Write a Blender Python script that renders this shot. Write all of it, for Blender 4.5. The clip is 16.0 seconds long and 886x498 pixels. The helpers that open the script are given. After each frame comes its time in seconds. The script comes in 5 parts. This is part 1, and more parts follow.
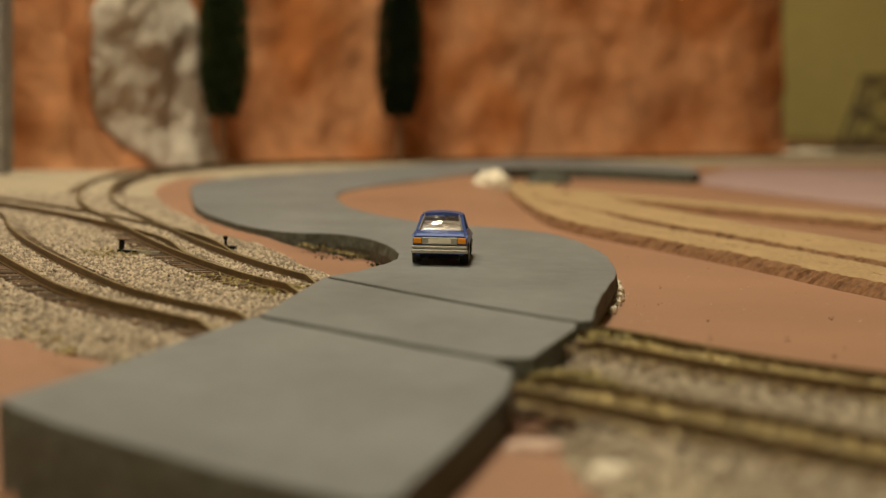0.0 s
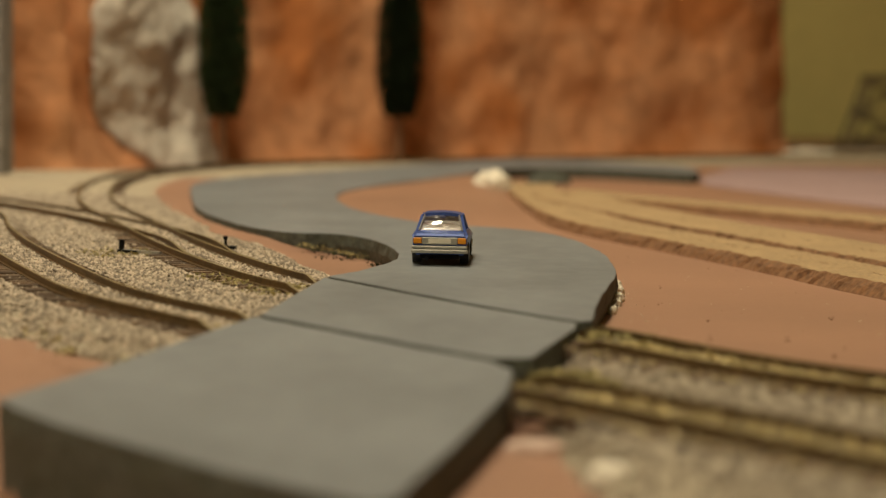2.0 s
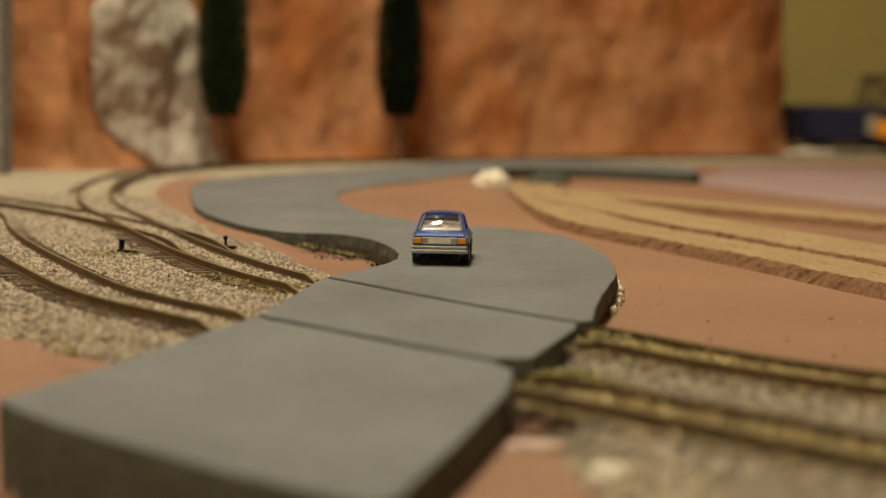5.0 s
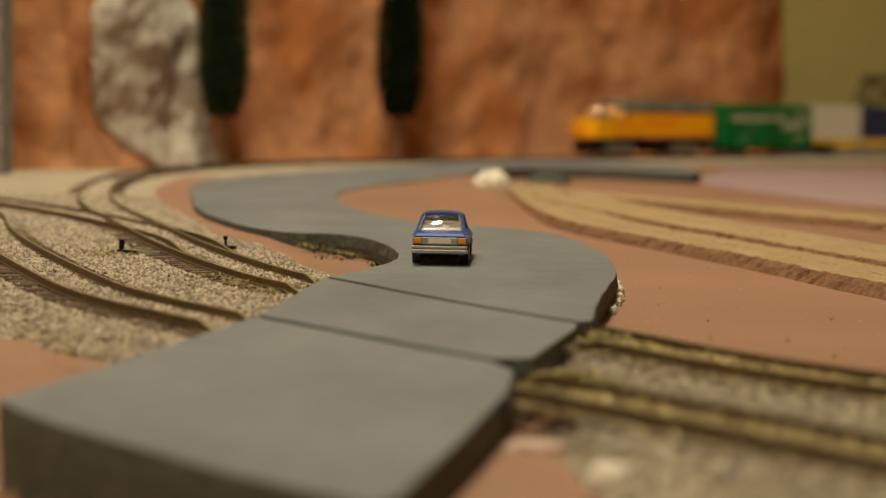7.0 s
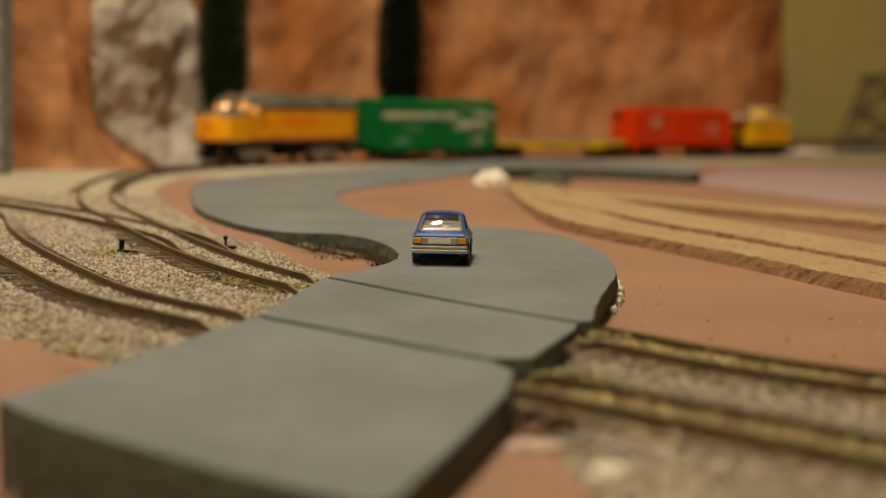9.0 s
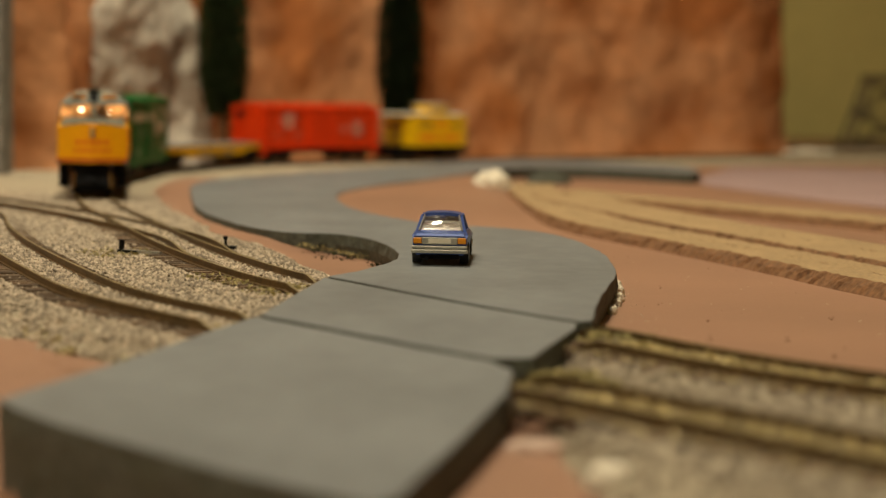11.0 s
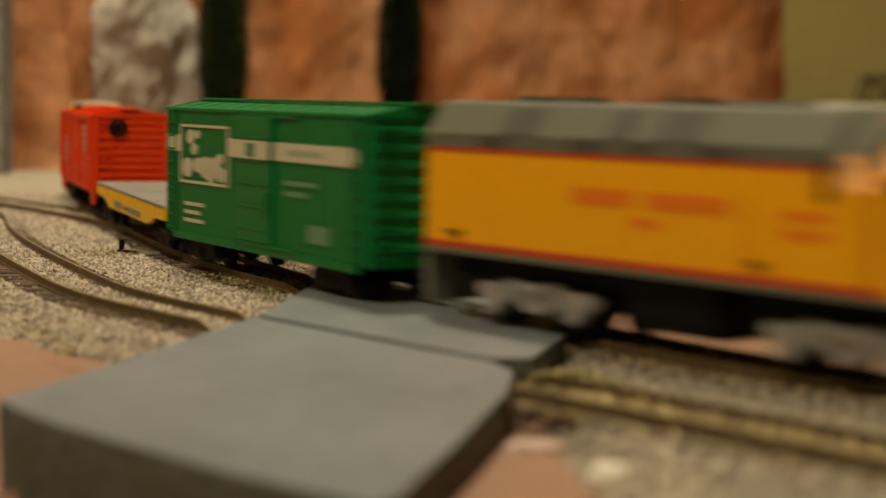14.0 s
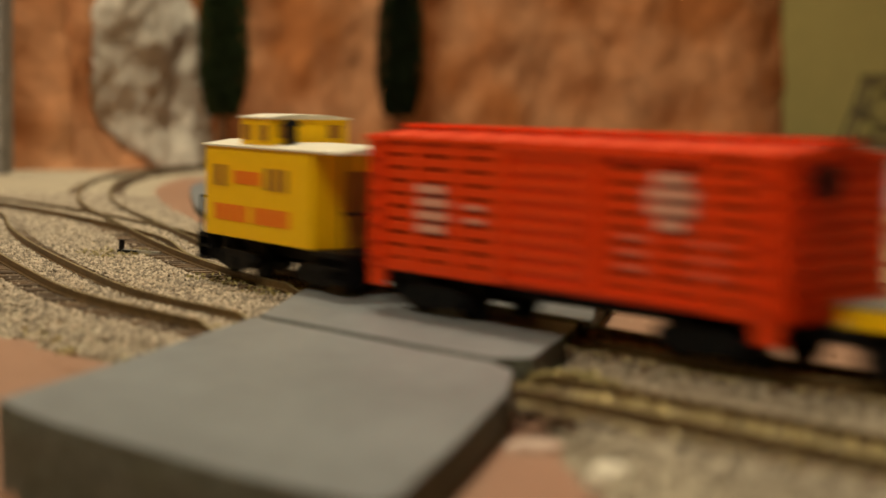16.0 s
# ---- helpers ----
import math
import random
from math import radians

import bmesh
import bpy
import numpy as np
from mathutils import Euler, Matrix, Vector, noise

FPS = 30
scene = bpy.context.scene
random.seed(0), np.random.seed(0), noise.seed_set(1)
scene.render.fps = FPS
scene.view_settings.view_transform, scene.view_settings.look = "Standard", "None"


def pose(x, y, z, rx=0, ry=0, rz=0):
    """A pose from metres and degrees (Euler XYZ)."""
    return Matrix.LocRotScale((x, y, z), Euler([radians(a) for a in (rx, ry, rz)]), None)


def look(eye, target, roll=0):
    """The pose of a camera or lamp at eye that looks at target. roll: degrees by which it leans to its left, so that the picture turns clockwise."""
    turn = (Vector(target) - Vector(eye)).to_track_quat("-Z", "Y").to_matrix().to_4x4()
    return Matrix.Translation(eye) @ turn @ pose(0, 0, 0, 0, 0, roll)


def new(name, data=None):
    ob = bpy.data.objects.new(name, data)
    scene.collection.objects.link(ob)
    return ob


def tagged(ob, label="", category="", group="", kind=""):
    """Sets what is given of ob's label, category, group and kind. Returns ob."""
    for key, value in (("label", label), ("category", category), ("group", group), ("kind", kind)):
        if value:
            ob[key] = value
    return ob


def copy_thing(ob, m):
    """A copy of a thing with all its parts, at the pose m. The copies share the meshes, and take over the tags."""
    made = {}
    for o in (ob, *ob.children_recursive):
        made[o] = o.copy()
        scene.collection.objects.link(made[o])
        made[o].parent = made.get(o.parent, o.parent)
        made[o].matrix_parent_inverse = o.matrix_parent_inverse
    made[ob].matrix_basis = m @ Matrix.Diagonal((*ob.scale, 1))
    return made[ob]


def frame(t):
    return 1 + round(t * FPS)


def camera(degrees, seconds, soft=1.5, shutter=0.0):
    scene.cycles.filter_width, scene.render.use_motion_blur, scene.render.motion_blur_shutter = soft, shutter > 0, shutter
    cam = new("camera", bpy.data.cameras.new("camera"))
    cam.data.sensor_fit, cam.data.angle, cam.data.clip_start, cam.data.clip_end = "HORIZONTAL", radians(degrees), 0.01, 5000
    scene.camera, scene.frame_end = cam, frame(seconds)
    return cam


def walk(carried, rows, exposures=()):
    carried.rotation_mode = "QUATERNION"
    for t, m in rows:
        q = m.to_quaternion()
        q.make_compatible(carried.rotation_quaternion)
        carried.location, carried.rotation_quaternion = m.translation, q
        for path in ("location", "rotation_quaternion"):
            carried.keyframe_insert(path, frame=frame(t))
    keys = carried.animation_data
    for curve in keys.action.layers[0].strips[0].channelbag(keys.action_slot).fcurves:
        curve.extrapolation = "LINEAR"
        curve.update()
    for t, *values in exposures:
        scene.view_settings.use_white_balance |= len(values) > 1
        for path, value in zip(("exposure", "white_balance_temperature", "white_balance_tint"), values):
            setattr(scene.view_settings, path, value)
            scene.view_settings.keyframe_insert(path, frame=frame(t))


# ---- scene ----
# Model railway, full size of the model: millimetres below, metres in the scene.
MM = 0.001
RAIL = 8.0            # rail top above the board

# ---- camera ----
cam = camera(27.33, 16.0, soft=1.35, shutter=1.0)
cam.data.dof.use_dof = True
cam.data.dof.focus_distance = 0.585
cam.data.dof.aperture_fstop = 12.0
EYE = pose(0, 0, (54.05 + RAIL) * MM, 90 - 4.772, 0, 0) @ pose(0, 0, 0, 0, 0, 1.005)
walk(cam, [(0, EYE), (16, EYE)], exposures=[(0, 0.0), (16, 0.0)])

# ---- world and lights ----
world = bpy.data.worlds.new("room_world")
scene.world = world
world.use_nodes = True
world.node_tree.nodes["Background"].inputs[0].default_value = (1.0, 0.78, 0.55, 1)
world.node_tree.nodes["Background"].inputs[1].default_value = 0.02


def area_lamp(name, at, to, size, watts, colour):
    data = bpy.data.lights.new(name, "AREA")
    data.shape, data.size, data.energy, data.color = "DISK", size, watts, colour
    ob = new(name, data)
    ob.matrix_world = look(at, to)
    return ob


WARM = (1.0, 0.90, 0.66)
area_lamp("ceiling_lamp_light", (-0.14, 1.05, 1.46), (-0.14, 1.05, 0), 0.20, 18.5, WARM)
# Added fill lamp with no seen source; brightens the sides that face the camera.
area_lamp("ceiling_lamp_light", (-0.45, -0.3, 1.46), (0.1, 2.0, 0.2), 0.5, 26.5, WARM)


# ---- materials ----
def material(name, colour, rough=0.6, metal=0.0, grain=0.0, scale=400.0, patch=0.0, patch_scale=30.0,
             bump=0.0, bump_scale=None, second=None, glow=None, strength=0.0, stretch=None, per_object=0.0, spec=0.5):
    m = bpy.data.materials.new(name)
    m.use_nodes = True
    nt = m.node_tree
    b = nt.nodes["Principled BSDF"]
    b.inputs["Roughness"].default_value = rough
    b.inputs["Metallic"].default_value = metal
    b.inputs["Specular IOR Level"].default_value = spec
    tc = nt.nodes.new("ShaderNodeTexCoord")
    src = tc.outputs["Object"]
    if stretch:
        mp = nt.nodes.new("ShaderNodeMapping")
        mp.inputs["Scale"].default_value = stretch
        nt.links.new(src, mp.inputs["Vector"])
        src = mp.outputs["Vector"]

    def noise_at(s, detail=4.0):
        n = nt.nodes.new("ShaderNodeTexNoise")
        n.inputs["Scale"].default_value = s
        n.inputs["Detail"].default_value = detail
        nt.links.new(src, n.inputs["Vector"])
        return n.outputs["Fac"]

    rgb = nt.nodes.new("ShaderNodeRGB")
    rgb.outputs[0].default_value = (*colour, 1)
    out = rgb.outputs[0]
    if second:
        ramp = nt.nodes.new("ShaderNodeValToRGB")
        ramp.color_ramp.elements[0].position, ramp.color_ramp.elements[1].position = 0.40, 0.62
        nt.links.new(noise_at(patch_scale, 6.0), ramp.inputs[0])
        mix = nt.nodes.new("ShaderNodeMix")
        mix.data_type = "RGBA"
        nt.links.new(ramp.outputs[0], mix.inputs[0])
        nt.links.new(out, mix.inputs[6])
        mix.inputs[7].default_value = (*second, 1)
        out = mix.outputs[2]

    def vary(out, fac, amount):
        rng = nt.nodes.new("ShaderNodeMapRange")
        rng.inputs[1].default_value, rng.inputs[2].default_value = 0.25, 0.75
        rng.inputs[3].default_value, rng.inputs[4].default_value = 1 - amount, 1 + amount
        nt.links.new(fac, rng.inputs[0])
        sc = nt.nodes.new("ShaderNodeVectorMath")
        sc.operation = "SCALE"
        nt.links.new(out, sc.inputs[0])
        nt.links.new(rng.outputs[0], sc.inputs[3])
        return sc.outputs[0]

    if patch:
        out = vary(out, noise_at(patch_scale), patch)
    if grain:
        out = vary(out, noise_at(scale), grain)
    if per_object:
        info = nt.nodes.new("ShaderNodeObjectInfo")
        out = vary(out, info.outputs["Random"], per_object)
        geo = nt.nodes.new("ShaderNodeNewGeometry")
        out = vary(out, geo.outputs["Random Per Island"], per_object)
    nt.links.new(out, b.inputs["Base Color"])
    if bump:
        bp = nt.nodes.new("ShaderNodeBump")
        bp.inputs["Strength"].default_value = 1.0
        bp.inputs["Distance"].default_value = bump * MM
        nt.links.new(noise_at(bump_scale or scale), bp.inputs["Height"])
        nt.links.new(bp.outputs[0], b.inputs["Normal"])
    if glow:
        b.inputs["Emission Color"].default_value = (*glow, 1)
        b.inputs["Emission Strength"].default_value = strength
    return m


def glass_material(name, tint, rough=0.03):
    m = bpy.data.materials.new(name)
    m.use_nodes = True
    b = m.node_tree.nodes["Principled BSDF"]
    b.inputs["Base Color"].default_value = (*tint, 1)
    b.inputs["Roughness"].default_value = rough
    b.inputs["Transmission Weight"].default_value = 1.0
    b.inputs["IOR"].default_value = 1.3
    return m


def lit_material(name, strength, scale):
    """Glazing before a lamp-lit cab: uneven warm glow over a dark inside."""
    m = bpy.data.materials.new(name)
    m.use_nodes = True
    nt = m.node_tree
    b = nt.nodes["Principled BSDF"]
    b.inputs["Base Color"].default_value = (0.05, 0.02, 0.008, 1)
    b.inputs["Roughness"].default_value = 0.15
    tc = nt.nodes.new("ShaderNodeTexCoord")
    n = nt.nodes.new("ShaderNodeTexNoise")
    n.inputs["Scale"].default_value = scale
    n.inputs["Detail"].default_value = 3.0
    nt.links.new(tc.outputs["Object"], n.inputs["Vector"])
    rng = nt.nodes.new("ShaderNodeMapRange")
    rng.inputs[1].default_value, rng.inputs[2].default_value = 0.36, 0.62
    rng.inputs[3].default_value, rng.inputs[4].default_value = 0.03, strength
    nt.links.new(n.outputs["Fac"], rng.inputs[0])
    b.inputs["Emission Color"].default_value = (1.0, 0.40, 0.10, 1)
    nt.links.new(rng.outputs[0], b.inputs["Emission Strength"])
    return m


M = {}
M["lit"] = lit_material("lit_cab_window", 1.25, 110.0)
M["lit_dim"] = lit_material("lit_number_board", 0.6, 190.0)
M["board"] = material("terracotta_board_paint", (0.345, 0.183, 0.114), 0.45, grain=0.06, scale=900, patch=0.13, patch_scale=9, bump=0.12, bump_scale=250)
M["road"] = material("grey_road_paint", (0.182, 0.191, 0.196), 0.5, grain=0.12, scale=160, patch=0.2, patch_scale=24, bump=0.15, bump_scale=420, stretch=(1.0, 0.7, 1))
# Dark edge plaster, with the side walls' shade mixed into the colour.
M["road_side"] = material("dark_plaster_edge_and_shade", (0.10, 0.105, 0.083), 0.85, grain=0.4, scale=420, patch=0.3, patch_scale=90, bump=0.8, bump_scale=300, second=(0.066, 0.070, 0.050))
M["cliff"] = material("terracotta_plaster_rock", (0.64, 0.30, 0.142), 0.8, grain=0.20, scale=75, patch=0.42, patch_scale=9, bump=2.5, bump_scale=60, second=(0.34, 0.12, 0.037), spec=0.2)
M["rock"] = material("grey_cast_rock", (0.60, 0.53, 0.44), 0.9, grain=0.30, scale=110, patch=0.25, patch_scale=40, bump=1.0, bump_scale=90, second=(0.47, 0.41, 0.335), spec=0.2)
M["pillar"] = material("dark_grey_stone", (0.27, 0.25, 0.23), 0.9, grain=0.3, scale=120, patch=0.2, patch_scale=40, bump=1.0, bump_scale=80)
M["ballast"] = material("cream_ballast_bed", (0.42, 0.35, 0.25), 0.95, grain=0.4, scale=700, patch=0.18, patch_scale=30, bump=0.9, bump_scale=650, spec=0.2)
M["grain"] = material("cream_stone_grain", (0.42, 0.345, 0.26), 0.9, grain=0.12, scale=900, per_object=0.42, spec=0.2)
M["rail"] = material("rusty_rail", (0.12, 0.070, 0.026), 0.55, 0.1, grain=0.35, scale=500, patch=0.3, patch_scale=60)
M["rail_top"] = material("dull_rail_head", (0.27, 0.205, 0.10), 0.4, 0.35, grain=0.25, scale=400, patch=0.25, patch_scale=40)
M["tan_foam"] = material("olive_tan_foam", (0.46, 0.375, 0.19), 0.95, grain=0.35, scale=500, per_object=0.4, spec=0.1)
M["tie"] = material("dark_brown_tie", (0.10, 0.060, 0.030), 0.75, grain=0.3, scale=600, per_object=0.3)
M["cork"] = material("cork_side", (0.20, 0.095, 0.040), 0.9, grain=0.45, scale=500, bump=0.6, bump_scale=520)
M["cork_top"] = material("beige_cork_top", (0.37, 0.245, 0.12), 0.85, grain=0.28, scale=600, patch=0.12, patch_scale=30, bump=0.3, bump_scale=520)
M["lilac"] = material("lilac_wash", (0.38, 0.255, 0.245), 0.7, grain=0.08, scale=120, patch=0.12, patch_scale=15)
M["wall"] = material("olive_wall_paint", (0.64, 0.535, 0.19), 0.7, grain=0.05, scale=30, patch=0.08, patch_scale=3)
M["white"] = material("white_plaster", (0.74, 0.66, 0.52), 0.85, grain=0.12, scale=200, patch=0.1, patch_scale=60, bump=1.0, bump_scale=150)
M["pink_plaster"] = material("pinkish_plaster", (0.58, 0.42, 0.33), 0.85, grain=0.15, scale=200, bump=0.8, bump_scale=180)
M["leaf"] = material("dark_green_flock", (0.018, 0.028, 0.010), 0.95, grain=0.4, scale=300, per_object=0.4, spec=0.1)
M["trunk"] = material("brown_trunk", (0.16, 0.075, 0.03), 0.85, grain=0.3, scale=200)
M["flock"] = material("olive_flock", (0.29, 0.24, 0.10), 0.95, grain=0.4, scale=500, per_object=0.4)
M["yellow"] = material("armour_yellow_plastic", (0.98, 0.43, 0.002), 0.42, grain=0.03, scale=300, spec=0.3)
M["yellow2"] = material("bright_yellow_plastic", (0.95, 0.57, 0.002), 0.45, grain=0.03, scale=300, spec=0.3)
M["grey"] = material("harbor_grey_plastic", (0.135, 0.132, 0.094), 0.5, grain=0.08, scale=300)
M["dgrey"] = material("dark_grey_plastic", (0.08, 0.076, 0.058), 0.5)
M["red_line"] = material("red_stripe_paint", (0.55, 0.055, 0.012), 0.45)
M["green"] = material("green_plastic", (0.002, 0.165, 0.036), 0.45, grain=0.05, scale=200, spec=0.25)
M["cream"] = material("cream_print", (0.60, 0.56, 0.40), 0.5)
M["orange"] = material("orange_red_plastic", (0.80, 0.050, 0.002), 0.45, grain=0.05, scale=200, spec=0.3)
M["pink_print"] = material("worn_white_print", (0.74, 0.35, 0.26), 0.5)
M["black"] = material("black_plastic", (0.006, 0.006, 0.007), 0.55, spec=0.12)
# Near-black red that colours in the shade between the stock car's slats.
M["void"] = material("slat_gap_shade", (0.10, 0.010, 0.004), 0.9)
M["silver"] = material("silver_paint", (0.46, 0.445, 0.42), 0.30, 0.6, grain=0.25, scale=400)
M["brass"] = material("dull_brass", (0.42, 0.25, 0.09), 0.35, 0.9)
M["white_roof"] = material("off_white_roof", (0.74, 0.68, 0.54), 0.6, grain=0.06, scale=200)
M["deck"] = material("grey_wood_deck", (0.24, 0.215, 0.175), 0.7, grain=0.15, scale=300, stretch=(0.3, 3, 1))

M["bulb"] = material("headlamp_bulb", (0.9, 0.8, 0.6), 0.3, glow=(1.0, 0.72, 0.38), strength=9.0)
M["blue"] = material("metallic_blue_paint", (0.045, 0.088, 0.30), 0.32, 0.2, grain=0.12, scale=600)
M["chrome"] = material("worn_chrome", (0.46, 0.44, 0.38), 0.35, 0.7, grain=0.2, scale=500)
M["amber"] = material("amber_lens", (0.72, 0.27, 0.01), 0.3)
M["tyre"] = material("black_rubber", (0.014, 0.013, 0.012), 0.7)
M["navy"] = material("navy_plastic", (0.035, 0.04, 0.10), 0.4)
M["ceiling"] = material("off_white_ceiling_paint", (0.7, 0.64, 0.52), 0.9, grain=0.03, scale=20)
M["floor"] = material("brown_carpet", (0.16, 0.10, 0.06), 0.95, grain=0.2, scale=200)
M["glass"] = glass_material("clear_glazing", (0.75, 0.8, 0.8))
M["steel"] = material("dark_steel_lattice", (0.11, 0.08, 0.045), 0.7, 0.1)


# ---- mesh helpers (millimetres) ----
def bmnew():
    return bmesh.new()


def box(bm, x0, x1, y0, y1, z0, z1, bev=0.0):
    r = bmesh.ops.create_cube(bm, size=1.0, matrix=Matrix.LocRotScale(
        ((x0 + x1) / 2, (y0 + y1) / 2, (z0 + z1) / 2), None, (abs(x1 - x0), abs(y1 - y0), abs(z1 - z0))))
    if bev:
        vs = set(r["verts"])
        es = [e for e in bm.edges if e.verts[0] in vs and e.verts[1] in vs]
        bmesh.ops.bevel(bm, geom=es, offset=bev, segments=2, affect="EDGES", profile=0.5)
    return bm


def cyl(bm, c, axis, r, length, seg=16, r2=None):
    turn = Vector((0, 0, 1)).rotation_difference(Vector(axis)).to_matrix().to_4x4()
    bmesh.ops.create_cone(bm, cap_ends=True, segments=seg, radius1=r, radius2=r if r2 is None else r2, depth=length,
                          matrix=Matrix.Translation(c) @ turn)
    return bm


def prism(bm, pts, axis, a, b):
    """Closed outline pts, swept along axis ('x','y','z') from a to b."""
    def put(p, t):
        return {"x": (t, p[0], p[1]), "y": (p[0], t, p[1]), "z": (p[0], p[1], t)}[axis]
    va = [bm.verts.new(put(p, a)) for p in pts]
    vb = [bm.verts.new(put(p, b)) for p in pts]
    n = len(pts)
    for i in range(n):
        bm.faces.new((va[i], va[(i + 1) % n], vb[(i + 1) % n], vb[i]))
    bm.faces.new(va[::-1])
    bm.faces.new(vb)
    return bm


def beam(bm, a, b, r, seg=6):
    a, b = Vector(a), Vector(b)
    return cyl(bm, (a + b) / 2, (b - a), r, (b - a).length, seg)


def mesh_of(name, bm, mat, smooth=False):
    bmesh.ops.recalc_face_normals(bm, faces=bm.faces[:])
    bmesh.ops.scale(bm, vec=(MM, MM, MM), verts=bm.verts[:])
    me = bpy.data.meshes.new(name)
    bm.to_mesh(me)
    bm.free()
    for m in (mat if isinstance(mat, (list, tuple)) else [mat]):
        me.materials.append(M[m])
    if smooth:
        me.polygons.foreach_set("use_smooth", [True] * len(me.polygons))
    return me


def part(name, bm, mat, parent=None, label="", smooth=False):
    ob = new(name, mesh_of(name, bm, mat, smooth))
    if parent:
        ob.parent = parent
    if label:
        ob["label"] = label
    return ob


def empty(name, m=None):
    ob = new(name)
    if m is not None:
        ob.matrix_world = m
    return ob


def surface(name, verts, faces, mat, smooth=True):
    me = bpy.data.meshes.new(name)
    me.from_pydata([tuple(c * MM for c in v) for v in verts], [], faces)
    me.materials.append(M[mat])
    me.polygons.foreach_set("use_smooth", [smooth] * len(me.polygons))
    me.update()
    return new(name, me)


# ---- lines on the board ----
def glide(points, n=16):
    """Smooth curve through the points: dense array and running length."""
    c = np.array(points, float)
    p = np.vstack([2 * c[0] - c[1], c, 2 * c[-1] - c[-2]])
    out = []
    for i in range(1, len(p) - 2):
        t = np.linspace(0, 1, n, endpoint=False)[:, None]
        a, b, d, e = p[i - 1:i + 3]
        out.append(0.5 * (2 * b + (d - a) * t + (2 * a - 5 * b + 4 * d - e) * t ** 2 + (3 * b - a - 3 * d + e) * t ** 3))
    out.append(p[-2][None])
    d = np.vstack(out)
    return d, np.r_[0, np.cumsum(np.hypot(*np.diff(d, axis=0).T))]


def along(line, s):
    d, run = line
    s = min(max(s, 1.0), run[-1] - 1.0)
    at = np.array([np.interp(s, run, d[:, k]) for k in (0, 1)])
    a = np.array([np.interp(s - 1, run, d[:, k]) for k in (0, 1)])
    b = np.array([np.interp(s + 1, run, d[:, k]) for k in (0, 1)])
    t = (b - a) / np.hypot(*(b - a))
    return at, t


def offset(line, off, step=6.0, s0=0.0, s1=None):
    run = line[1][-1] if s1 is None else s1
    out = []
    for s in np.arange(s0, run + 0.01, step):
        at, t = along(line, s)
        out.append(at + off * np.array([-t[1], t[0]]))
    return np.array(out)


MAIN = glide([(1850, 300), (1860, 800), (1850, 1250), (1740, 1620), (1500, 1900), (1230, 2070), (900, 2140), (620, 2080), (383, 1953), (254, 1838), (115, 1720), (-19, 1593),
              (-137, 1464), (-199, 1303), (-207, 1122), (-176, 920), (-123, 744), (-85, 630), (-50, 547), (-24, 506), (2, 463), (32, 428), (67, 378), (128, 318), (210, 225), (320, 90), (450, -80),
              (600, -270), (760, -470), (860, -600)])
SIDING = glide([(-420, 1090), (-310, 965), (-245, 885), (-204, 801), (-180, 719), (-153, 640), (-117, 550), (-90, 492), (-53, 440), (9, 359), (46, 315), (88, 265), (165, 175), (330, -15), (520, -260)])
BRANCH = glide([(-430, 1180), (-300, 1010), (-206, 878), (-150, 790), (-100, 690), (-79, 617), (-66, 585)])
BACK = glide([(-720, 300), (-730, 600), (-720, 900), (-690, 1250), (-590, 1530), (-430, 1750), (-240, 1895), (-80, 1990), (100, 2100), (270, 2200), (439, 2300), (610, 2400), (800, 2500), (1100, 2640), (1500, 2760), (1850, 2720), (2060, 2450), (2090, 2000), (2090, 1400), (2090, 700)])


# ---- room ----
def wall_box(name, x0, x1, y0, y1, z0, z1, mat):
    ob = part(name, box(bmnew(), x0, x1, y0, y1, z0, z1), mat)
    return tagged(ob, kind="structure")


wall_box("floor", -2400, 3000, -2200, 3700, -960, -900, "floor")
wall_box("ceiling", -2400, 3000, -2200, 3700, 1500, 1560, "ceiling")
wall_box("wall_north", -2400, 3000, 3500, 3600, -900, 1500, "wall")
wall_box("wall_south", -2400, 3000, -2100, -2000, -900, 1500, "wall")
wall_box("wall_west", -2300, -2200, -2000, 3500, -900, 1500, "wall")
wall_box("wall_east", 2800, 2900, -2000, 3500, -900, 1500, "wall")


def lamp_fixture(x, y, r):
    thing = empty("ceiling_light", pose(x * MM, y * MM, 1.5))
    part("base", cyl(bmnew(), (0, 0, -10), (0, 0, 1), r, 20, 32), "white_roof", thing)
    part("rim", cyl(bmnew(), (0, 0, -23), (0, 0, 1), r * 0.96, 6, 32), "chrome", thing)
    tagged(thing, "unseen round off-white flush ceiling light assumed above the layout", "lamp", "ceiling lights")


lamp_fixture(-140, 1050, 150)
# Unseen fixture made up to go with the added fill lamp.
lamp_fixture(-450, -300, 260)


def smooth(t, a, b):
    t = np.clip((t - a) / (b - a), 0, 1)
    return t * t * (3 - 2 * t)


def axis_steps(stops):
    out = []
    for (a, b, step) in stops:
        out.extend(np.arange(a, b, step))
    return np.array(out + [stops[-1][1]])


NEAR_MAIN = MAIN[0][(MAIN[0][:, 1] > 150) & (MAIN[0][:, 1] < 1460) & (MAIN[0][:, 0] < 250)][::-1]


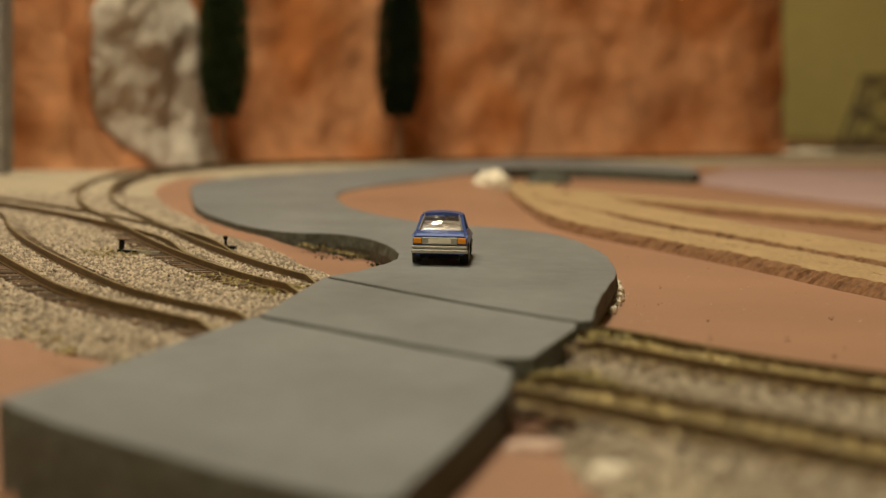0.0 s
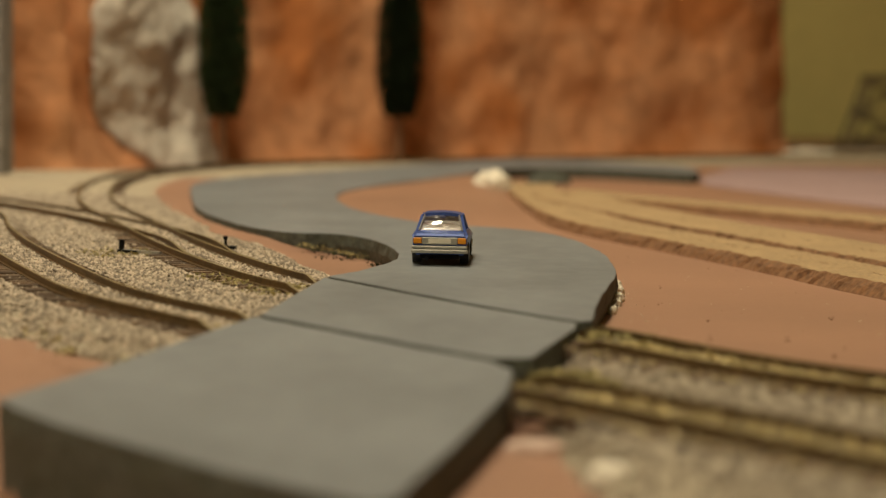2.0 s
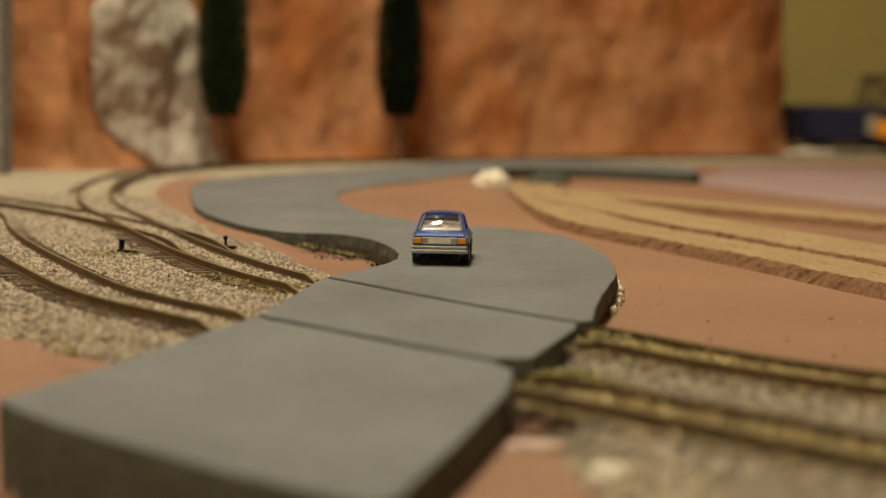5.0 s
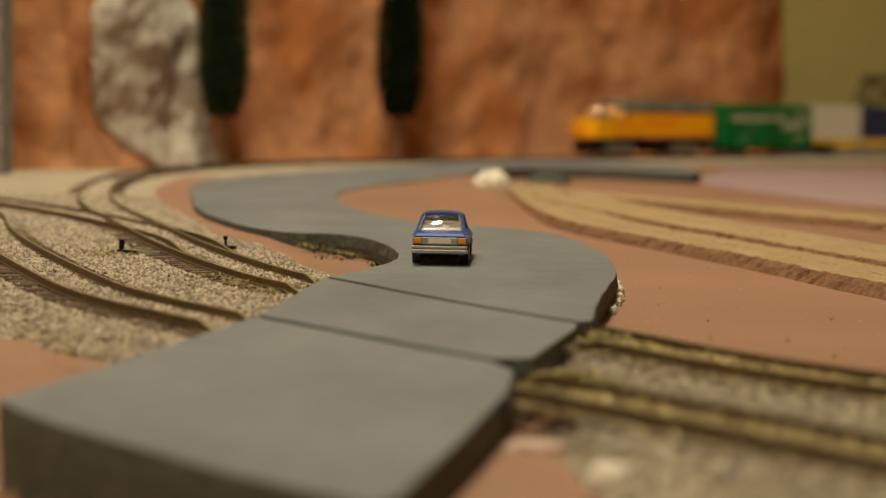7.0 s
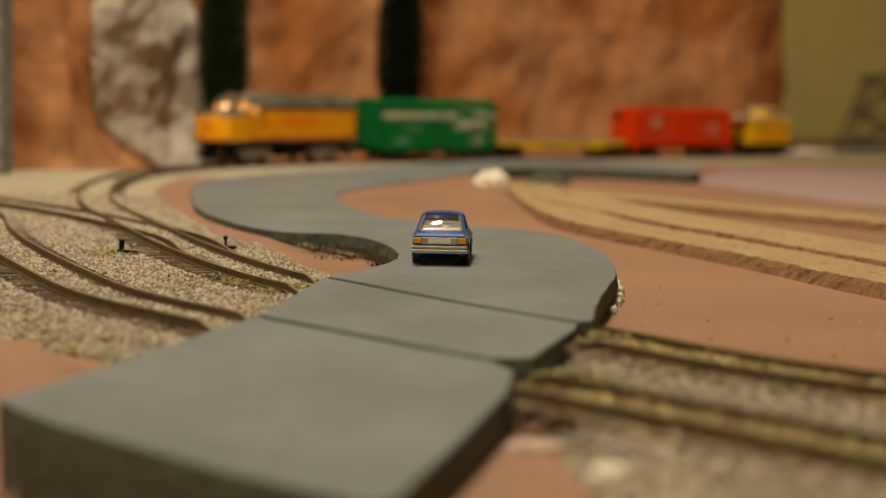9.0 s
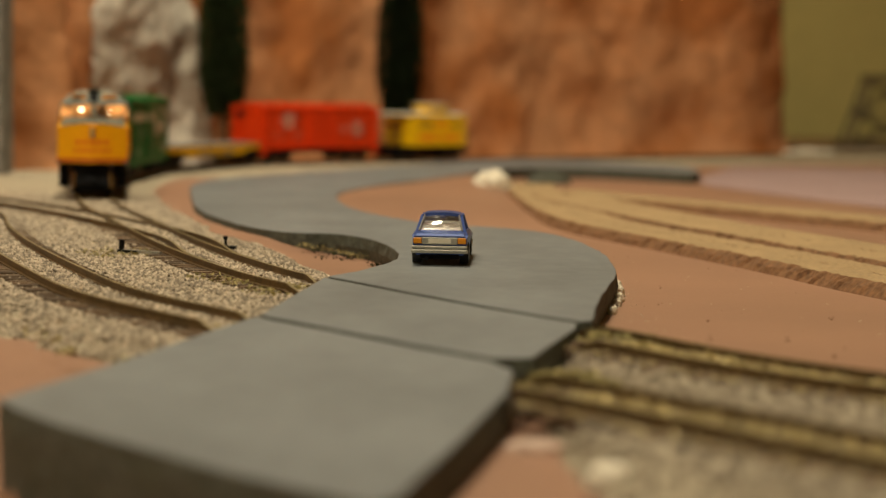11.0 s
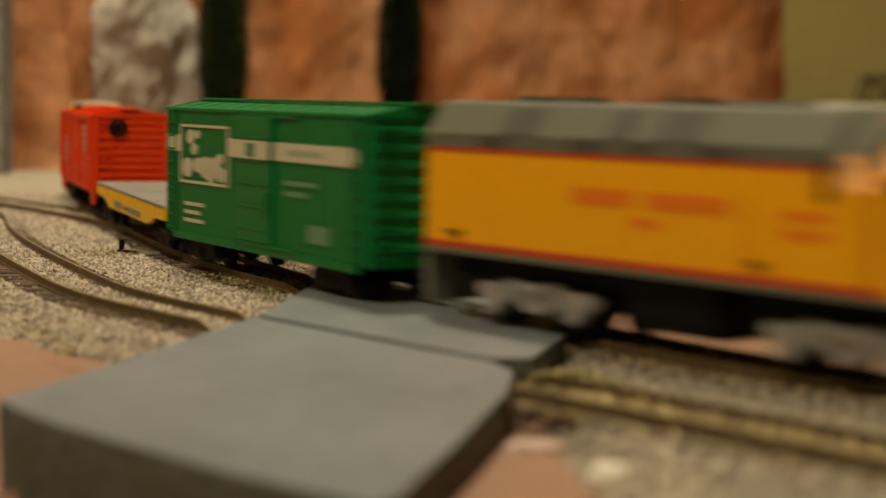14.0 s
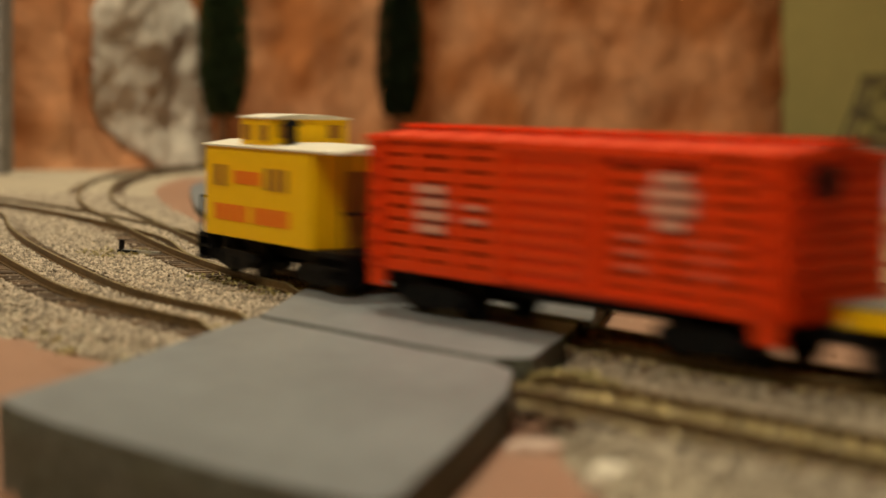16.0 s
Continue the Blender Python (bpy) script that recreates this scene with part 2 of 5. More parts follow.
def board_height(x, y):
    """Terracotta bank between the main line and the road."""
    past = x - np.interp(y, NEAR_MAIN[:, 1], NEAR_MAIN[:, 0])
    bank = 5.6 * smooth(y, 648, 735) * (1 - smooth(y, 1200, 1330)) * (1 - smooth(x, -70, -40)) * smooth(past, 20, 36)
    bend = 7.6 * smooth(y, 870, 960) * (1 - smooth(y, 1340, 1400)) * (1 - smooth(x, 12, 58)) * smooth(x, -80, -60)
    front = np.interp(x, [-140, -78, -64, -41, -22, -6, 14], [372, 322, 301, 275, 256, 240, 205])
    dip = 9.0 * smooth(front - y, -9, -1) * (1 - smooth(x, -14, 4))
    return np.maximum(bank, bend) - dip


def grid_surface(name, xs, ys, height, mat, keep=None):
    X, Y = np.meshgrid(xs, ys)
    Z = height(X, Y)
    nx, ny = len(xs), len(ys)
    verts = np.c_[X.ravel(), Y.ravel(), Z.ravel()]
    i = np.arange(nx * ny).reshape(ny, nx)
    quads = np.stack([i[:-1, :-1], i[:-1, 1:], i[1:, 1:], i[1:, :-1]], -1).reshape(-1, 4)
    if keep is not None:
        k = keep(X, Y, Z)
        quads = quads[k.ravel()[quads].any(axis=1)]
        used = np.unique(quads)
        back = -np.ones(nx * ny, int)
        back[used] = np.arange(len(used))
        verts, quads = verts[used], back[quads]
    return surface(name, verts.tolist(), quads.tolist(), mat)


ground = grid_surface("ground", axis_steps([(-1500, -300, 60), (-300, 75, 7), (75, 2200, 60)]),
                      axis_steps([(-900, 180, 40), (180, 400, 5), (400, 560, 20), (560, 1420, 9), (1420, 3300, 60)]), board_height, "board")
tagged(ground, "terracotta painted layout board with a low bank", "ground", kind="structure")
part("board_core", box(bmnew(), -1500, 2200, -900, 3300, -42, -13), "trunk", ground, "plywood edge")
for lx, ly in ((-1300, -700), (2000, -700), (-1300, 3100), (2000, 3100)):
    part("leg", box(bmnew(), lx - 35, lx + 35, ly - 35, ly + 35, -900, -42), "trunk", ground)


# ---- ballast ----
def distance_to(line, X, Y):
    """Distance of grid points from a line's centre."""
    d = line[0]
    best = np.full(X.shape, 1e9)
    for a, b in zip(d[:-1:2], d[2::2]):
        ab = b - a
        t = np.clip(((X - a[0]) * ab[0] + (Y - a[1]) * ab[1]) / (ab @ ab), 0, 1)
        best = np.minimum(best, np.hypot(X - a[0] - t * ab[0], Y - a[1] - t * ab[1]))
    return best


def ripple(X, Y, a, k):
    return a * (np.sin(X * k + 1.3 * np.sin(Y * k * 0.7)) * np.cos(Y * k * 1.1 + 0.8 * np.sin(X * k * 0.6)))


def ballast_height(X, Y):
    dm, ds, db = distance_to(MAIN, X, Y), distance_to(SIDING, X, Y), distance_to(BRANCH, X, Y)
    wob = ripple(X, Y, 3.0, 0.11)
    reach = 27 + 16 * smooth(Y, 640, 900) + wob
    h = 4.7 * (1 - smooth(dm, reach - 9, reach + 5))
    h = np.maximum(h, 4.7 * (1 - smooth(ds, 25 + wob, 40 + wob)))
    h = np.maximum(h, 4.7 * (1 - smooth(db, 24 + wob, 36 + wob)))
    side = SIDING[0][SIDING[0][:, 1] > 150]
    xm = np.interp(Y, NEAR_MAIN[:, 1], NEAR_MAIN[:, 0])
    xs = np.interp(Y, side[::-1, 1], side[::-1, 0])
    yard = (X < xm) & (X > xs) & (Y < 1330) & (Y > 160)
    h = np.where(yard, np.maximum(h, 4.3), h)
    bedded = np.minimum(np.minimum(dm, ds), db)
    h = h + 0.62 * (1 - smooth(bedded, 6.9, 8.6)) * (h > 3) - np.where((Y < 480) & (X > 0), -0.3, 0.3) * smooth(bedded, 8.6, 9.6) * (1 - smooth(bedded, 15, 18)) * (h > 3)
    h = h + 0.75 * (1 - smooth(bedded, 6.0, 8.0)) * (h > 3) * smooth(Y, 640, 760)
    h = h + 0.7 * smooth(bedded, 8.6, 9.6) * (1 - smooth(bedded, 17, 24)) * (h > 3) * smooth(Y, 680, 800)
    edge = np.interp(Y, [290, 363, 441], [18, 15, 36]) + ripple(X, Y, 1.0, 0.4)
    h = np.where((X > 0) & (Y < 446), h * smooth(X, edge + np.where(Y < 375, 4.0, 0.5), edge + np.where(Y < 375, 9.0, 5.0)), h)
    return np.where(h > 0.02, h + ripple(X, Y, 0.25, 0.35), -3.0)


bed_near = grid_surface("ballast_bed", np.arange(-330, 260, 4.0), np.arange(120, 1180, 4.0), ballast_height, "ballast", lambda X, Y, Z: Z > 0.15)
tagged(bed_near, "cream crushed-stone ballast bed around the tracks", "ballast", kind="stuff")
bed_far = grid_surface("ballast_bed", np.arange(-330, 700, 8.0), np.arange(1176, 2250, 8.0), ballast_height, "ballast", lambda X, Y, Z: Z > 0.15)
tagged(bed_far, "pale beige ballast bank along the curved main line", "ballast", kind="stuff")


def gravel(name, label, x0, x1, y0, y1, spacing, size, seed, far=9e9):
    rng = np.random.default_rng(seed)
    n = int((x1 - x0) * (y1 - y0) / spacing ** 2)
    x, y = rng.uniform(x0, x1, n), rng.uniform(y0, y1, n)
    h = ballast_height(x, y)
    ok = (h > 0.4) & (np.abs(x / y) < 0.262) & ~in_road(x, y)
    dm = np.minimum(distance_to(MAIN, x, y), distance_to(SIDING, x, y))
    ok &= (np.abs(dm - 8.25) > 1.3)
    x, y, h = x[ok], y[ok], h[ok]
    n = len(x)
    r = size * rng.uniform(0.55, 1.25, n)
    base = np.array([(1, 0, 0), (0, 1, 0), (-1, 0, 0), (0, -1, 0), (0, 0, 0.8), (0, 0, -0.6)], float)
    ang = rng.uniform(0, 6.28, n)
    jit = 1 + rng.uniform(-0.35, 0.35, (n, 6, 3))
    p = base[None] * jit * r[:, None, None]
    tilt = rng.uniform(-0.7, 0.7, n)
    p[..., 2] += p[..., 0] * tilt[:, None]
    c, s = np.cos(ang)[:, None], np.sin(ang)[:, None]
    px, py = p[..., 0] * c - p[..., 1] * s, p[..., 0] * s + p[..., 1] * c
    v = np.stack([px + x[:, None], py + y[:, None], p[..., 2] + (h + 0.25 * r)[:, None]], -1).reshape(-1, 3)
    tri = np.array([(0, 1, 4), (1, 2, 4), (2, 3, 4), (3, 0, 4), (1, 0, 5), (2, 1, 5), (3, 2, 5), (0, 3, 5)])
    f = (tri[None] + 6 * np.arange(n)[:, None, None]).reshape(-1, 3)
    ob = surface(name, v.tolist(), f.tolist(), "grain", False)
    return tagged(ob, label, "gravel", kind="stuff")


# ---- road ----
from mathutils.geometry import tessellate_polygon

GROOVE_FAR = glide([(-35, 539), (-23.2, 521.3), (-13, 504.6), (-1.9, 487.8), (9.9, 470), (21, 455), (34, 438.5)], 4)
GROOVE_NEAR = glide([(-46, 445), (-30.8, 426.3), (-16.8, 408.8), (-3.8, 392.7), (8.2, 379), (16, 371)], 4)


def edge_of(line, off):
    return [tuple(p) for p in offset(line, off, 8.0, 1.0)]


ROAD_EDGE = [(-33, 541), (-25, 560), (-17, 590), (-15, 612), (-18, 646), (-28, 684), (-42, 706), (-62, 712), (-82, 744), (-105, 810), (-119, 870), (-134, 965), (-146, 1053),
             (-146, 1110), (-133, 1169), (-95, 1268), (-40, 1400), (36, 1580), (107, 1622), (185, 1540), (199, 1450), (186, 1374), (138, 1424), (92, 1432), (50, 1400), (20, 1300), (-10, 1192), (-45, 1080), (-57, 1000),
             (-54, 930), (-38, 848), (-6, 775), (27, 752), (46, 716), (55, 655), (56, 605), (53, 556), (44, 500), (36.5, 441)]
ROAD_FAR = [tuple(p) for p in glide(ROAD_EDGE, 6)[0]] + edge_of(GROOVE_FAR, 0.8)[::-1]
ROAD_MID = edge_of(GROOVE_FAR, -0.9) + [(31.5, 427), (19, 378)] + edge_of(GROOVE_NEAR, 0.9)[::-1]
ROAD_NEAR = edge_of(GROOVE_NEAR, -0.9) + [(14.5, 363), (12.6, 335), (4, 290), (-6, 243), (-9, 240), (-22, 252), (-31, 260), (-41, 271), (-52, 283), (-64, 297), (-72, 308), (-78, 318), (-66, 362)]


def in_road(x, y):
    hit = np.zeros(np.shape(x), bool)
    for poly in (ROAD_FAR, ROAD_MID, ROAD_NEAR):
        inside = np.zeros(np.shape(x), bool)
        for (ax, ay), (bx, by) in zip(poly, poly[1:] + poly[:1]):
            cross = (ay > y) != (by > y)
            inside ^= cross & (x < (bx - ax) * (y - ay) / ((by - ay) or 1e-9) + ax)
        hit |= inside
    return hit


def slab(name, outline, parent, rough, top, foot=0.0):
    pts = outline
    bm = bmnew()
    rng = random.Random(5)
    ring = []
    for p in pts:
        ring.append((p[0] + rng.uniform(-rough, rough), p[1] + rng.uniform(-rough, rough)))
    area = sum(a[0] * b[1] - b[0] * a[1] for a, b in zip(ring, ring[1:] + ring[:1]))
    if area < 0:
        ring.reverse()
    n = len(ring)
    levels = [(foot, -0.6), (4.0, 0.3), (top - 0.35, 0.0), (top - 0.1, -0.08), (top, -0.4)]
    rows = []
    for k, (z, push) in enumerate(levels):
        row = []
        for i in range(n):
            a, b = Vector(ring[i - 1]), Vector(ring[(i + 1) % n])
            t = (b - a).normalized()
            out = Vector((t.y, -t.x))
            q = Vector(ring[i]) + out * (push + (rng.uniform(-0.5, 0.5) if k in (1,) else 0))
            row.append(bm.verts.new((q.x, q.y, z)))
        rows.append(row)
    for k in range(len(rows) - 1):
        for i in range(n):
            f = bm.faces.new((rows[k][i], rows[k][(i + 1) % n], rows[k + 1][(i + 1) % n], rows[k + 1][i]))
            # lower wall gets the darker tone, part paint and part shade; rim stays road grey
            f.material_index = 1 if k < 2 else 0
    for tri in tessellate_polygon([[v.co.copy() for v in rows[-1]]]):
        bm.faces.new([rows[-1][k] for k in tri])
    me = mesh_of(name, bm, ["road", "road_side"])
    ob = new(name, me)
    ob.parent = parent
    return ob


road = empty("road")
tagged(road, "grey painted plaster road with cut grooves for the rails", "road", kind="structure")
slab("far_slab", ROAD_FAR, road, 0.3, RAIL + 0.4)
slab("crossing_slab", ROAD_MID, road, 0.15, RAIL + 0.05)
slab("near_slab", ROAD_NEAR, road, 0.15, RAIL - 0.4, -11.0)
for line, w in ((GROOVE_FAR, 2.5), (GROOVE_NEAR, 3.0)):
    # the recess's shade is coloured in with the dark edge tone
    part("groove_bed", prism(bmnew(), edge_of(line, w) + edge_of(line, -w)[::-1], "z", 0.2, RAIL - 2.4), "road_side", road, "rail groove bed with its shade in the dark colour")

gravel("ballast_gravel", "loose cream and grey stone ballast beside the tracks", -260, -30, 360, 1000, 1.12, 0.74, 11)
gravel("ballast_gravel", "coarse pale stone ballast between the tracks past the crossing", 15, 130, 240, 470, 1.35, 0.62, 12)


# ---- tracks ----
RAIL_SECTION = [(-1.0, 5.5), (1.0, 5.5), (1.0, 5.85), (0.35, 6.1), (0.35, 7.1), (0.48, 7.3), (0.48, 8.0), (-0.48, 8.0), (-0.48, 7.3), (-0.35, 7.1), (-0.35, 6.1), (-1.0, 5.85)]


def rail_bm(line, off, s0, s1, step, drop=0.0):
    bm = bmnew()
    prev = None
    stops = list(np.arange(s0, s1, step)) + [s1]
    for s in stops:
        at, t = along(line, s)
        n = np.array([-t[1], t[0]])
        q = np.array([at + n * (off + 4), at + n * (off - 4)])
        low = 2.8 if in_road(q[:, 0], q[:, 1]).any() else 0.0
        ring = [bm.verts.new((*(at + n * (off + u)), z - drop - low)) for u, z in RAIL_SECTION]
        if prev:
            k = len(ring)
            for i in range(k):
                f = bm.faces.new((prev[i], prev[(i + 1) % k], ring[(i + 1) % k], ring[i]))
                f.material_index = 1 if i == 6 else 0
        else:
            bm.faces.new(ring[::-1])
        prev = ring
    bm.faces.new(prev)
    return bm


TIE = mesh_of("tie", box(bmnew(), -1.3, 1.3, -15.5, 15.5, 3.4, 5.6, 0.2), "tie")


def track(label, line, s0, s1, step, single, blocked=None):
    """single: stretch of the line whose ties are objects of their own."""
    thing = empty("railway_track")
    tagged(thing, label, "railway track", "tracks")
    for off in (8.25, -8.25):
        part("rail", rail_bm(line, off, s0, s1, step), ["rail", "rail_top"], thing)
    rest = bmnew()
    count = 0
    for s in np.arange(s0 + 3, s1 - 3, 6.4):
        at, t = along(line, s)
        if in_road(np.array([at[0]]), np.array([at[1]]))[0] or (blocked and blocked(at)):
            continue
        yaw = math.atan2(t[1], t[0]) + random.uniform(-0.02, 0.02)
        if single[0] < s < single[1] and count < 290:
            ob = new("tie", TIE)
            ob.parent = thing
            ob.location = (at[0] * MM, at[1] * MM, random.uniform(-0.25, 0.1) * MM)
            ob.rotation_euler = (0, 0, yaw)
            count += 1
        else:
            r = bmesh.ops.create_cube(rest, size=1.0, matrix=Matrix.Translation((at[0], at[1], 4.5)) @ Matrix.Rotation(yaw, 4, "Z") @ Matrix.Diagonal((2.5, 30, 2.1, 1)))
    if rest.verts:
        tagged(part("tie_row", rest, "tie", thing), kind="stuff")
    else:
        rest.free()
    return thing


def s_near(line, x, y):
    return float(line[1][np.argmin(np.hypot(line[0][:, 0] - x, line[0][:, 1] - y))])


S_CROSS = s_near(MAIN, -63, 579)
track("rusty main line track on brown ties, curving to the back", MAIN, 0, MAIN[1][-1], 10, (S_CROSS - 520, S_CROSS + 420))
track("nearer siding track with rusty rails and brown ties in ballast", SIDING, 0, SIDING[1][-1], 10, (s_near(SIDING, -245, 885), s_near(SIDING, 165, 175)))
track("diverging turnout branch with rusty rails on brown ties", BRANCH, 0, BRANCH[1][-1] - 6, 8, (s_near(BRANCH, -300, 1010), s_near(BRANCH, -115, 715)),
      lambda at: at[1] < 700)
track("rear track behind the cliff", BACK, 0, BACK[1][-1], 20, (1e9, 1e9))
rear_bed = []
rear_faces = []
for i, s in enumerate(np.arange(0, BACK[1][-1], 20)):
    at, t = along(BACK, s)
    n = np.array([-t[1], t[0]])
    rear_bed += [(*(at + n * 36), 0.0), (*(at + n * 24), 4.7), (*(at - n * 24), 4.7), (*(at - n * 36), 0.0)]
    if i:
        a, b = 4 * i - 4, 4 * i
        rear_faces += [(a + k, a + k + 1, b + k + 1, b + k) for k in range(3)]
tagged(surface("ballast_bed", rear_bed, rear_faces, "ballast"), "pale ballast under the rear track", "ballast", kind="stuff")


def switch_stand(x, y, yaw, label, kind_of):
    thing = empty("switch_stand", pose(x * MM, y * MM, 4.6 * MM, 0, 0, yaw))
    part("base", box(bmnew(), -4.5, 4, -1.6, 1.6, -0.4, 1.5, 0.2), "black", thing)
    if kind_of:
        part("lever", beam(bmnew(), (-3.6, 0, 0.8), (-3.6, 0, 5.0), 1.0), "black", thing)
        part("throw_bar", box(bmnew(), -3, 14, -0.7, 0.7, 0.6, 1.6), "silver", thing)
    else:
        part("post", beam(bmnew(), (0, 0, 0.8), (0, 0, 4.6), 0.55), "black", thing)
        part("target", box(bmnew(), -0.9, 0.9, -0.4, 0.4, 3.8, 5.2, 0.2), "black", thing)
    tagged(thing, label, "switch stand", "switch stands")


switch_stand(-111, 643, -30, "small black turnout throw lever in the ballast", True)
switch_stand(-80, 668, 0, "small black upright switch post beside the rail", False)


# ---- cork roadbeds ----
CORK_NEAR = glide([(44, 1240), (41.4, 1170.5), (45.2, 1007.5), (57.9, 866.3), (93, 750.3), (118.2, 670.6), (142.5, 582.7), (190, 450), (258, 320), (340, 190)])
CORK_MID = glide([(52, 1080), (62, 1010), (80, 937), (103, 846), (121.4, 788), (142, 718.4), (161, 655), (205, 525), (275, 385), (360, 250)])
CORK_REAR = glide([(58, 1150), (84.5, 1096.4), (131.6, 1022.8), (172.6, 953.6), (215.8, 887), (290, 760), (370, 600), (430, 440)])


def cork_strip(line, width, top, label):
    """Cork roadbed: two bevelled halves side by side, its crumbly front edge along the line."""
    thing = empty("cork_roadbed")
    tagged(thing, label, "roadbed", "cork roadbeds")
    half = width / 2
    wob = random.Random(int(width * 10))
    for a, b in ((0.0, half - 0.1), (half + 0.1, width)):
        bm = bmnew()
        prev = None
        for s in np.arange(0, line[1][-1] - 1, 3.0):
            at, t = along(line, s)
            n = np.array([-t[1], t[0]])
            near, far = a == 0, b > half
            sec = [(a - (3.6 if near else 0), 0), (a - (1.9 if near else 0), top * 0.55), (a + (0.2 if near else 0), top - 0.15), (a + 1.2, top), (b - 1.2, top), (b, top - 0.2), (b + (3.6 if far else 0), 0)]
            ring = []
            for k, (u, z) in enumerate(sec):
                rough = (1.0 if k in (1, 2) and near else 0.3)
                ring.append(bm.verts.new((*(at + n * (u + wob.uniform(-rough, rough))), z + (wob.uniform(-0.35, 0.25) if 0 < k < 6 else 0))))
            if prev:
                m = len(ring)
                for i in range(m):
                    f = bm.faces.new((prev[i], prev[(i + 1) % m], ring[(i + 1) % m], ring[i]))
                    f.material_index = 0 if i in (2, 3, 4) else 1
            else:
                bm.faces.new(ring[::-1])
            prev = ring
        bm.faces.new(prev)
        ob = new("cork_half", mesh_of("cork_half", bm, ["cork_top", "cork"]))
        ob.parent = thing
    return thing


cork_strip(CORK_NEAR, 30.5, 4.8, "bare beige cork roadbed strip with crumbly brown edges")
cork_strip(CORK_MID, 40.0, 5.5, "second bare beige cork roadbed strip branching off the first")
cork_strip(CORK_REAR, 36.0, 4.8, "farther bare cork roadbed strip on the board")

lilac = part("wash_patch", prism(bmnew(), [(192, 1336), (228, 1198), (266, 1080), (420, 900), (620, 1250), (520, 1690), (366, 1740), (268, 1700), (200, 1440)], "z", 0.1, 1.0), "lilac")
tagged(lilac, "flat lilac-washed patch of board", "patch", kind="structure")


# ---- cliff ----
CLIFF = glide([(-470, 900), (-385, 1080), (-318, 1235), (-298, 1330), (-272, 1450), (-225, 1600), (-112, 1745), (30, 1880), (170, 2000), (288, 2082), (364, 2128), (411, 2192)])


def noise3(x, y, z, k):
    return noise.noise(Vector((x * k, y * k, z * k)))


def cliff_face(name, s0, s1, ds, height, dz, push, thick, mat, label, lean=0.06):
    cols = list(np.arange(s0, s1, ds)) + [s1]
    rows = list(np.arange(0, height, dz)) + [height]
    front, verts, faces = [], [], []
    for s in cols:
        at, t = along(CLIFF, s)
        n = np.array([t[1], -t[0]])          # towards the track
        for z in rows:
            d = push(s, z)
            q = at + n * (d - lean * z)
            e = t * (-z * 0.07 if s == s1 else 0.0)
            verts.append((q[0] + e[0], q[1] + e[1], z))
    base = len(verts)
    for s in cols:
        at, t = along(CLIFF, s)
        n = np.array([t[1], -t[0]])
        for z in rows:
            q = at + n * (-thick - lean * z)
            verts.append((q[0], q[1], z))
    nc, nr = len(cols), len(rows)
    for i in range(nc - 1):
        for j in range(nr - 1):
            a = i * nr + j
            faces.append((a, a + nr, a + nr + 1, a + 1))
            b = base + a
            faces.append((b, b + 1, b + nr + 1, b + nr))
    for i in (0, nc - 1):
        for j in range(nr - 1):
            a = i * nr + j
            faces.append((a, a + 1, base + a + 1, base + a))
    for i in range(nc - 1):
        a = i * nr + nr - 1
        faces.append((a, a + nr, base + a + nr, base + a))
    ob = surface(name, verts, faces, mat)
    return tagged(ob, label, "cliff", kind="structure")


def cliff_push(s, z):
    big = 12 * noise3(s, 7, z, 0.011) + 5 * noise3(s, 50, z, 0.03) + 3.5 * noise3(s, 30, z, 0.055)
    fold = 22 * math.exp(-((s - 470 - z * 0.10) / 20) ** 2) - 26 * math.exp(-((s - 436 + z * 0.12) / 14) ** 2)
    fold -= 75 * max(0.0, min(1.0, (z - 80) / 60)) * math.exp(-((s - 525) / (5 + 0.16 * max(0.0, z - 80))) ** 2)
    fold += 12 * math.exp(-((s - 555) / 16) ** 2)
    return big + fold + 2.2 * noise3(s, 90, z, 0.11) + 10 * math.exp(-z / 14)


def rock_push(s, z):
    left = float(np.interp(z, [0, 8, 30, 55, 85, 134, 200, 430], [652, 636, 598, 562, 552, 594, 620, 640])) + 8 * noise3(3, 1, z, 0.05)
    right = 792 - z * 0.24 + 5 * noise3(9, 4, z, 0.06)
    inner = max(0.0, min(1.0, min((s - left) / 7, (right - s) / 7)))
    swell = max(0.0, min(1.0, min((s - left) / 70, (right - s) / 30)))
    rough = 6 * noise3(s, 20, z * 0.6, 0.02) + 3.2 * noise3(s, 40, z, 0.06) + 1.6 * noise3(s, 60, z, 0.16)
    return cliff_push(s, z) - 45 + inner * (48 + rough * 0.5) + 5 * swell


cliff_face("cliff", 0, CLIFF[1][-1], 9, 234, 9, cliff_push, 26, "cliff", "terracotta sculpted plaster cliff along the back of the layout")
cliff_face("rock_face", 470, 855, 4, 233, 4, rock_push, 60, "rock", "rough pale grey cast rock set into the cliff")

# stone pillar at the edge of the cliff
pil = part("stone_pillar", box(bmnew(), -345, -298, 1226, 1262, 0, 300, 3), "pillar")
tagged(pil, "grey stone portal pillar beside the cliff", "pillar")


